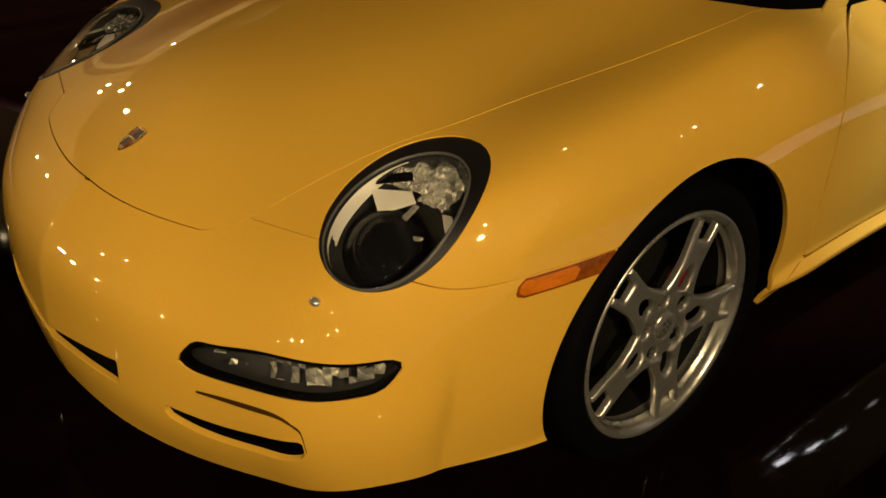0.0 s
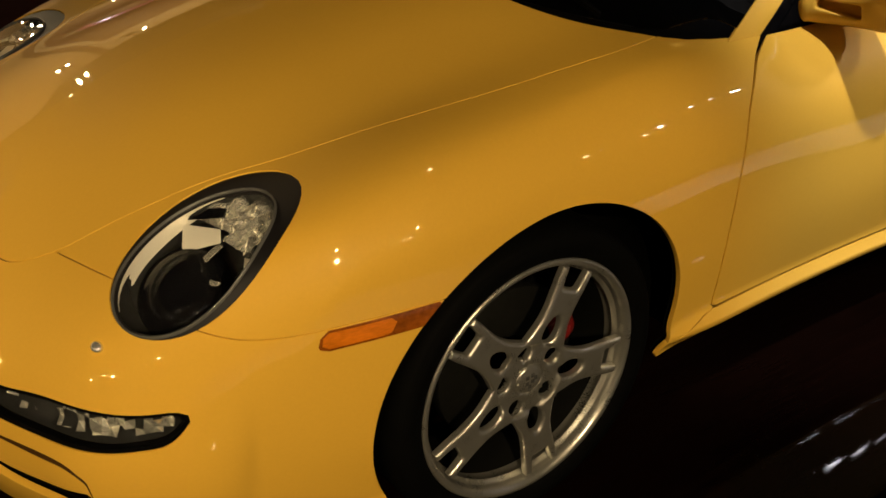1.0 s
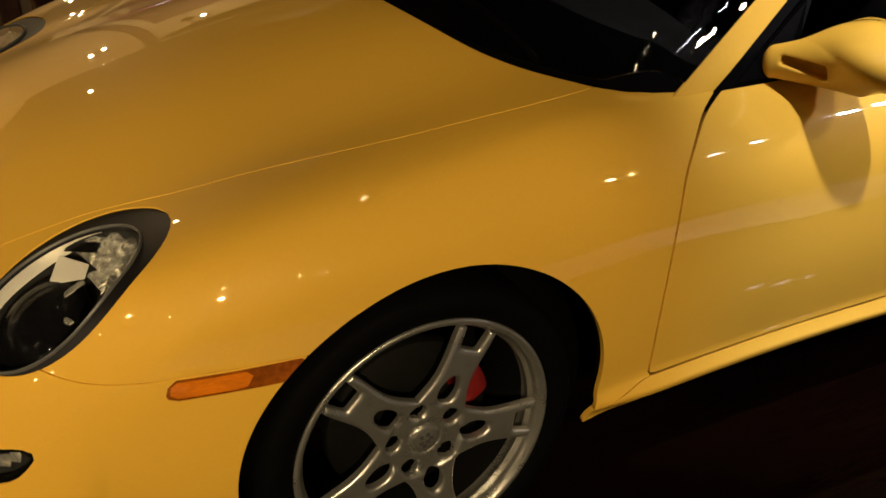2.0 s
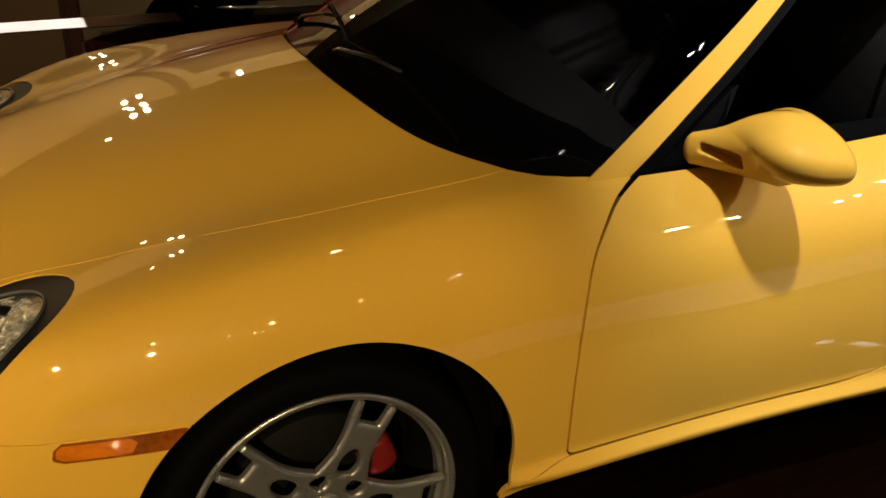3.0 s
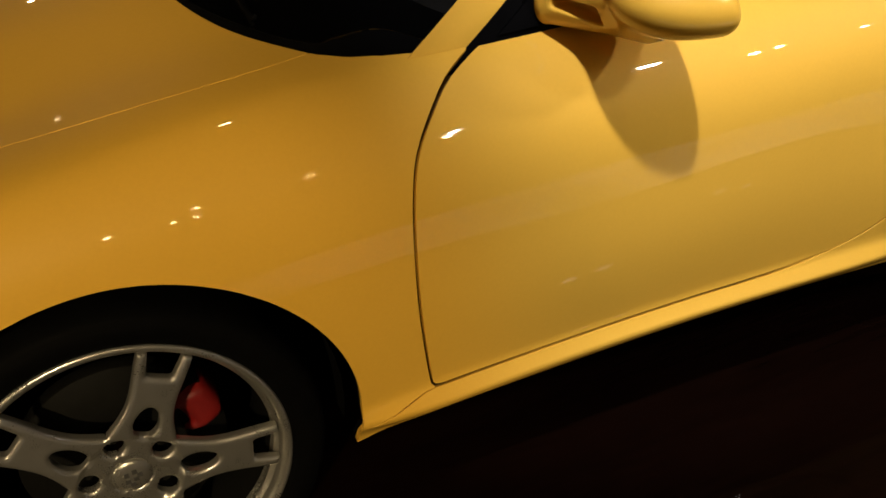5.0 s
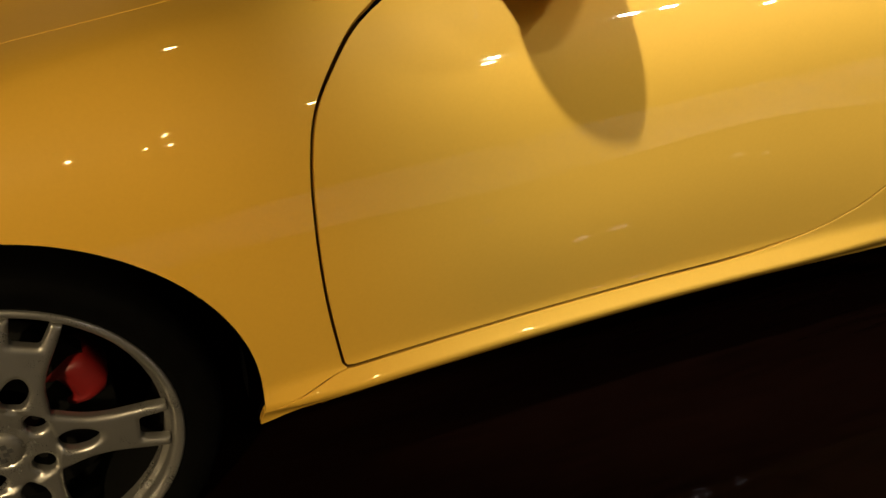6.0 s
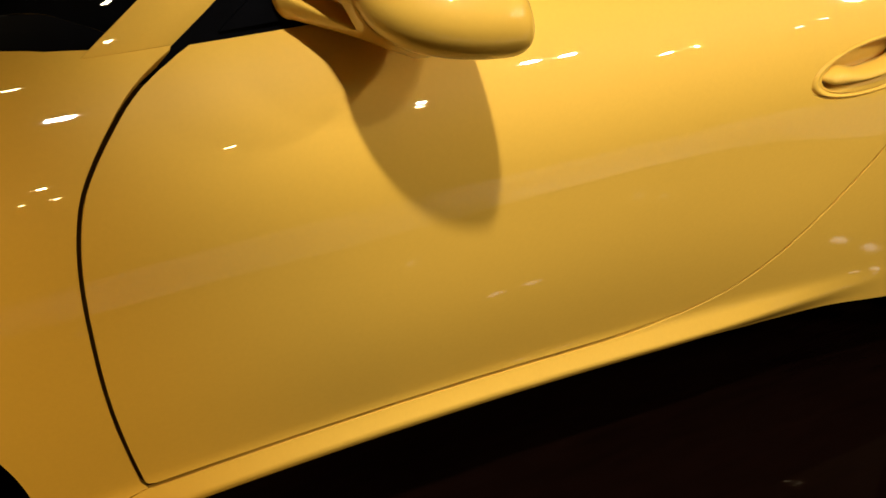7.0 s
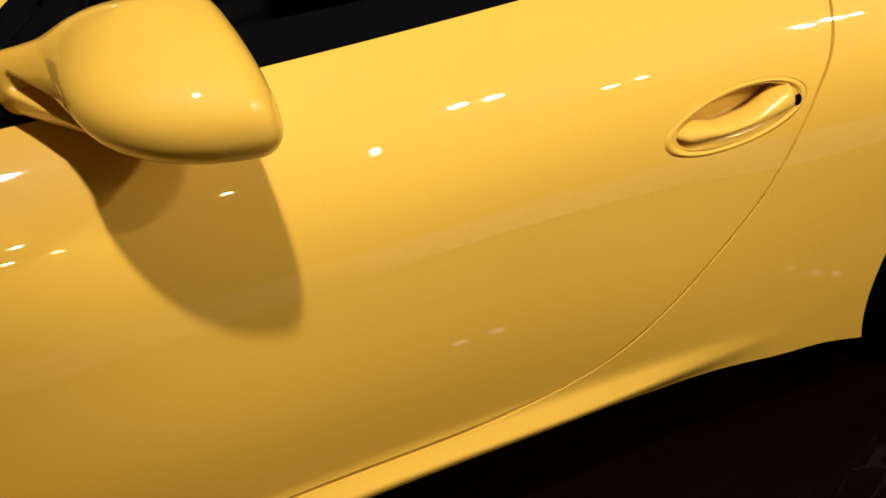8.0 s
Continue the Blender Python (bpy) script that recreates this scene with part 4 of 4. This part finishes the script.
# ---- door mirrors ----
def pod_field(p):
    p = leaned(p)
    x, w, z = p[:, 0], half(p), p[:, 2]
    ahead_ = .994 - .12 * ((z - .925) + np.sqrt((z - .925) ** 2 + .0004)) - x
    h = np.clip(ahead_ / .160, -1, 1)
    mid = .939 - .05 * (w - .873)
    tall = .067 - .10 * np.clip(w - .86, 0, 1)
    egg = (np.abs((w - .874) / .112) ** 2.3 + np.abs((z - mid - .004 * h) / tall) ** 2.2 + np.abs(h) ** 2.3) ** .44 - 1
    egg = smax(egg * .06, -ahead_, .03)
    a, b = np.array((.80, .735, .905)), np.array((.90, .86, .934))
    q = np.c_[x, w, z] - a
    t = np.clip(q @ (b - a) / ((b - a) @ (b - a)), 0, 1)
    e = q - t[:, None] * (b - a)
    arm = np.sqrt((e[:, 0] ** 2 + e[:, 1] ** 2) / .7 + (e[:, 2] / 1.35) ** 2) - .025 - .024 * t
    f = -smax(-egg, -arm, .03)
    # the air slot between the foot's two arms, round the inner end of the shell
    low = .908 - .15 * (w - .76)
    gap = smax(smax(z - .9265, low - z, .005), smax(.757 - w, w - .838, .012), .006)
    gap = smax(gap, x - .818 - .62 * (w - .757), .006)
    return smax(f, -gap, .004)


def net(field, lo, hi, n):
    """A sheet of four-sided faces over a solid's surface, one corner in each cell that the surface passes."""
    ax = [np.linspace(a, b, k) for a, b, k in zip(lo, hi, n)]
    grid = np.stack(np.meshgrid(*ax, indexing="ij"), -1)
    val = field(grid.reshape(-1, 3)).reshape(n)
    step_ = np.array([a[1] - a[0] for a in ax])
    total, count = np.zeros([k - 1 for k in n] + [3]), np.zeros([k - 1 for k in n])
    corners = list(itertools.product((0, 1), repeat=3))
    at = lambda c: tuple(slice(c[k], n[k] - 1 + c[k]) for k in range(3))
    for c in corners:
        for k in range(3):
            if c[k] == 0:
                d = tuple(1 if j == k else c[j] for j in range(3))
                u, v_ = val[at(c)], val[at(d)]
                cross = (u < 0) != (v_ < 0)
                t = np.where(cross, u / np.where(cross, u - v_, 1), 0)
                place = np.array(c, float) + t[..., None] * (np.array(d) - np.array(c))
                total += place * cross[..., None]
                count += cross
    cells = np.argwhere(count > 0)
    number = -np.ones(count.shape, int)
    number[tuple(cells.T)] = np.arange(len(cells))
    v_ = np.array(lo) + (cells + total[tuple(cells.T)] / count[tuple(cells.T)][:, None]) * step_
    for _ in range(3):
        g = normals(field, v_)
        e = 1e-3
        slope = (field(v_ + g * e) - field(v_ - g * e)) / (2 * e)
        v_ = v_ - g * np.clip(field(v_) / np.maximum(slope, .2), -.002, .002)[:, None]
    faces_ = []
    for k in range(3):
        i, j = (k + 1) % 3, (k + 2) % 3
        one = np.eye(3, dtype=int)
        head = tuple(slice(0, n[m] - 1) if m == k else slice(1, n[m] - 1) for m in range(3))
        tip_ = tuple(slice(1, n[m]) if m == k else slice(1, n[m] - 1) for m in range(3))
        a_, b_ = val[head] < 0, val[tip_] < 0
        for q in np.argwhere(a_ != b_):
            o = q + 1 - one[k]
            ring = [number[tuple(o - s_)] for s_ in (0 * one[k], one[i], one[i] + one[j], one[j])]
            faces_.append(tuple(ring if a_[tuple(q)] else reversed(ring)))
    return v_, faces_


POD = Shell(*net(pod_field, (.76, -1.02, .84), (1.02, -.69, 1.04), (66, 84, 52)))
for flip, door in zip((False, True), sides):
    mirror = put("door_mirror", POD.mesh("door_mirror", pod_field, 0, flip=flip), paint, door, "yellow door mirror on a slotted foot")
    m = hand(flip)
    bm = bmesh.new()
    c = [bm.verts.new(q) for q in ((.715, -.722, .868), (.83, -.728, .872), (.875, -.712, .945), (.925, -.676, 1.005), (.905, -.680, 1.0))]
    bm.faces.new(c)
    r = bmesh.ops.extrude_face_region(bm, geom=bm.faces[:])
    bmesh.ops.translate(bm, vec=(0, -.012, .002), verts=[q for q in r["geom"] if isinstance(q, bmesh.types.BMVert)])
    bmesh.ops.recalc_face_normals(bm, faces=bm.faces)
    bm.transform(m)
    part("mirror_base", bm, black, mirror, "black triangular mirror base", smooth=False)

# ---- wipers, crest and other small parts of the car ----
def on_screen(x, w):
    return float(screen(np.array([x - float((cowl(np.array([min(abs(w), .66)])) - .236)[0]) * np.clip((1.6 - x) / 1.2, 0, 1)]))[0]) - .05 * w * w + float(lift(abs(w))[0])


def wiper(a, b, pivot):
    """A wiper blade from a to b (length, half width) with its arm from the pivot."""
    pts = [(a[0] + (b[0] - a[0]) * t, -(a[1] + (b[1] - a[1]) * t)) for t in np.linspace(0, 1, 12)]
    thing = part("wiper", tube([(x, y, on_screen(x, y) + .012) for x, y in pts], [.004] + [.0055] * 10 + [.004], 8), black, car, "black windscreen wiper")
    part("blade", tube([(x, y, on_screen(x, y) + .004) for x, y in pts], [.003] * 12, 6, 2.0), rubber, thing, "thin rubber blade")
    mid = pts[6]
    p0 = Vector((pivot[0], -pivot[1], on_screen(pivot[0], pivot[1]) + .008))
    p1 = Vector((mid[0], mid[1], on_screen(*mid) + .024))
    part("arm", tube([p0, p0.lerp(p1, .15) + Vector((0, 0, .014)), p0.lerp(p1, .6) + Vector((0, 0, .014)), p1], [.012, .009, .007, .006], 10, .6), gloss_trim, thing, "glossy black wiper arm")
    part("pivot_cap", lathe([(.0001, -.012), (.009, -.011), (.013, -.006), (.014, .0)], 20), black, thing).matrix_basis = Matrix.Translation(p0) @ Matrix.Rotation(radians(-90), 4, "X")


wiper((.322, .02), (.374, .56), (.285, .03))
wiper((.405, -.36), (.315, .10), (.330, -.40))
for w in (.527, -.527):
    p = cast(body_field, np.array([[.386, -w, .8]]), np.array([[0, 0, 1.0]]), .3)[0]
    bm = bmesh.new()
    bmesh.ops.create_uvsphere(bm, u_segments=14, v_segments=8, radius=.007)
    bm.transform(Matrix.Translation(Vector(p)))
    part("washer_nozzle", bm, gloss_trim, car, "small black washer nozzle")

# shield on the hood, as plain shapes
crest_m = Matrix.Translation(Vector(cast(body_field, np.array([[-.741, 0, .4]]), np.array([[0, 0, 1.0]]), .5)[0]))
nrm_c = Vector(normals(body_field, np.array([crest_m.translation]))[0])
crest_m = crest_m @ Vector((0, 0, 1)).rotation_difference(nrm_c).to_matrix().to_4x4()


def shield(scale, z0, z1, mat, name, parent, label=""):
    bm = bmesh.new()
    out = [(.033, -.021), (.036, 0), (.033, .021), (.012, .0235), (-.010, .020), (-.026, .011), (-.036, 0), (-.026, -.011), (-.010, -.020), (.012, -.0235)]
    lo = [bm.verts.new((x * scale, y * scale, z0)) for x, y in out]
    hi = [bm.verts.new((x * scale * .93, y * scale * .93, z1)) for x, y in out]
    for i in range(len(out)):
        j = (i + 1) % len(out)
        bm.faces.new((lo[i], lo[j], hi[j], hi[i]))
    bm.faces.new(hi)
    bmesh.ops.recalc_face_normals(bm, faces=bm.faces)
    bm.transform(crest_m)
    return part(name, bm, mat, parent, label, smooth=False)


badge = shield(1.0, -.003, .003, gold, "hood_badge", car, "small gold shield badge with dark fields")
for x0, x1, y0, y1, mat in ((.004, .028, .003, .017, badge_red), (.004, .028, -.017, -.003, cap_dark), (-.022, .000, .002, .012, cap_dark), (-.022, .000, -.012, -.002, badge_red)):
    bm = bmesh.new()
    box(bm, x0, x1, y0, y1, .0025, .0042)
    bm.transform(crest_m)
    part("badge_field", bm, mat, badge, smooth=False)

# ---- cabin interior ----
def cushion(bm, x0, x1, y0, y1, z0, z1, m=None, r=.04):
    vs = box(bm, x0, x1, y0, y1, z0, z1, m)
    edges = list({e for q in vs for e in q.link_edges})
    bmesh.ops.bevel(bm, geom=edges, offset=r, segments=4, affect="EDGES")


for y in (-.36, .36):
    bm = bmesh.new()
    cushion(bm, -.25, .25, -.25, .25, -.08, .08)
    seat = part("car_seat", bm, leather, car, "black leather sports seat")
    seat.matrix_basis = pose(1.25, y, .50, 0, -8, 0)
    bm = bmesh.new()
    cushion(bm, -.07, .07, -.25, .25, 0, .62)
    part("backrest", bm, leather, seat).matrix_basis = pose(.24, 0, .02, 0, 18, 0)
    bm = bmesh.new()
    cushion(bm, -.05, .05, -.13, .13, .60, .80)
    part("headrest", bm, leather, seat).matrix_basis = pose(.24, 0, .02, 0, 18, 0)
    for sgn in (-1, 1):
        bm = bmesh.new()
        cushion(bm, -.10, .03, -.045, .045, .05, .5)
        part("side_bolster", bm, leather, seat).matrix_basis = pose(.24, sgn * .23, .02, 0, 18, 0)
bm = bmesh.new()
cushion(bm, .50, .88, -.66, .66, .62, .83, r=.06)
part("dashboard", bm, leather, car, "black dashboard")
for y in (-1, 1):
    bm = bmesh.new()
    cushion(bm, .62, 1.7, -.03, .03, .30, .85, r=.02)
    inner = part("door_lining", bm, leather, car, "black door lining")
    inner.matrix_basis = Matrix.Translation((0, .66 * y, 0))
    bm = bmesh.new()
    bmesh.ops.create_uvsphere(bm, u_segments=24, v_segments=12, radius=1)
    bm.transform(Matrix.Diagonal((.035, .012, .016, 1)) @ Matrix())
    part("inner_handle", bm, chrome_soft, inner, "satin silver inner door handle").matrix_basis = pose(.93, -.045 * y, .815)
    bm = bmesh.new()
    bmesh.ops.create_uvsphere(bm, u_segments=14, v_segments=8, radius=.011)
    part("lock_knob", bm, chrome_soft, inner).matrix_basis = pose(1.01, -.045 * y, .80)

# ---- the hall ----
def slab(name, x0, x1, y0, y1, z0, z1, mat, label, cat, kind="structure"):
    bm = bmesh.new()
    box(bm, x0, x1, y0, y1, z0, z1)
    return tagged(part(name, bm, mat, smooth=False), label, cat, kind=kind)


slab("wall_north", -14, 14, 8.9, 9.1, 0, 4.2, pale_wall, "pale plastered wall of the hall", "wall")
slab("wall_south", -14, 14, -11.2, -11.0, 0, 4.2, wall_mat, "dark brown wall of the hall", "wall")
slab("wall_east", 13.8, 14.0, -11.0, 8.9, 0, 4.2, wall_mat, "dark brown wall of the hall", "wall")
slab("wall_west", -14, -13.8, -11.0, 8.9, 0, 4.2, wall_mat, "dark brown wall of the hall", "wall")
slab("ceiling", -14, 14, -11, 8.9, 3.9, 4.1, ceil_mat, "dark ceiling of the hall", "ceiling")
slab("floor_strip_far", -9, 11, 4.66, 4.95, .001, .005, strip_mat, "pale stone strip set in the floor", "floor strip")
# unseen strip, added for the pale band it mirrors in the door
slab("reflected_floor_strip", -9, 11, -2.20, -1.73, .001, .005, strip_mat, "pale stone strip set in the floor", "floor strip")
for x in (.32, 3.6, 6.9):
    thing = tagged(new("wall_panel"), "brown wall panel in a pale wooden frame", "wall panel", "wall panels")
    thing.matrix_basis = pose(x, 8.9, 0)
    bm = bmesh.new()
    box(bm, .18, 2.82, -.02, .0, 1.0, 3.25)
    part("panel", bm, panel_mat, thing, smooth=False)
    for x0, x1, z0, z1 in ((0, .18, .0, 3.88), (2.82, 3.0, .0, 3.88), (.18, 2.82, .0, 1.0), (.18, 2.82, 3.25, 3.88)):
        bm = bmesh.new()
        box(bm, x0, x1, -.06, .0, z0, z1)
        part("frame_bar", bm, cream, thing, smooth=False)
slab("trim", .17, .29, 8.80, 8.9, 0, 3.9, panel_mat, "dark brown pilaster beside the panels", "trim")
slab("baseboard", -13.8, .17, 8.86, 8.9, 0, .22, panel_mat, "dark brown baseboard", "baseboard")

# lamp heads under the ceiling
for x, y, z, tx, ty, tz, power, wide, tone in LAMPS:
    aim = (Vector((tx, ty, tz)) - Vector((x, y, z))).normalized()
    at = Matrix.Translation((x, y, z)) @ Vector((0, 1, 0)).rotation_difference(aim).to_matrix().to_4x4()
    bm = lathe([(.0001, -.16), (.04, -.155), (.055, -.13), (.06, -.02), (.056, -.015), (.05, -.07), (.0001, -.08)], 24)
    head = tagged(part("spot_head", bm, black), "black ceiling spot lamp, lit", "spot lamp", "ceiling spot lamps")
    head.matrix_basis = at
    part("stem", tube([(0, 0, 0), (0, 0, 3.905 - z + aim.z * .1)], [.012, .012], 10), black, head).matrix_basis = at.inverted() @ Matrix.Translation(Vector((x, y, z)) - aim * .1)

# ---- the dark red car behind ----
red = tagged(new("red_car"), "dark red older car with chrome sill strip", "car")
prof = line([-1.9, -1.7, -1.2, -.4, .4, 1.2, 1.8, 2.2], [.66, .82, .94, .98, 1.0, .98, .90, .70])
wide_ = line([-1.9, -1.7, -1.2, 0, 1.2, 1.8, 2.2], [.45, .66, .78, .82, .81, .72, .5])
foot_ = line([-1.9, -1.55, -1.2, 0, 1.2, 2.2], [.24, .20, .16, .14, .16, .25])
bm = bmesh.new()
rings = []
for x in np.linspace(-1.9, 2.2, 60):
    h, w, f = float(prof(x)[0]), float(wide_(x)[0]), float(foot_(x)[0])
    ring = []
    for a in np.linspace(0, 2 * math.pi, 40, endpoint=False):
        c, s_ = math.cos(a), math.sin(a)
        ring.append(bm.verts.new((x, w * math.copysign(abs(c) ** .4, c), (h + f) / 2 + (h - f) / 2 * math.copysign(abs(s_) ** .38, s_))))
    rings.append(ring)
for a, b in zip(rings, rings[1:]):
    for i in range(40):
        bm.faces.new((a[i], a[(i + 1) % 40], b[(i + 1) % 40], b[i]))
bm.faces.new(rings[0])
bm.faces.new(list(reversed(rings[-1])))
bmesh.ops.recalc_face_normals(bm, faces=bm.faces)
part("body", bm, red_paint, red)
bm = bmesh.new()
cushion(bm, -.55, 1.25, -.62, .62, .88, 1.38, r=.2)
part("cabin", bm, gloss_black, red, "dark glazed cabin")
for x in (-1.12, 1.25):
    for y in (-.72, .72):
        bm = lathe([(.0001, -.06), (.17, -.075), (.19, -.09), (.20, -.09), (.262, -.085), (.285, -.06), (.285, .06), (.28, .08), (.0001, .08)], 40)
        w_ob = part("wheel", bm, rubber, red, "black tyre with dark hub cap")
        w_ob.matrix_basis = pose(x, y, .285, 0, 0, 0 if y < 0 else 180)
        part("hub_cap", lathe([(.0001, -.11), (.08, -.105), (.14, -.09), (.16, -.08)], 32), steel, w_ob)
part("sill_trim", tube([(-1.35, -.78, .20), (-1.0, -.825, .175), (-.4, -.845, .165), (.9, -.84, .165)], [.008, .014, .014, .012], 10), chrome, red, "chrome sill strip")
red.matrix_basis = pose(1.98, 4.98, 0)
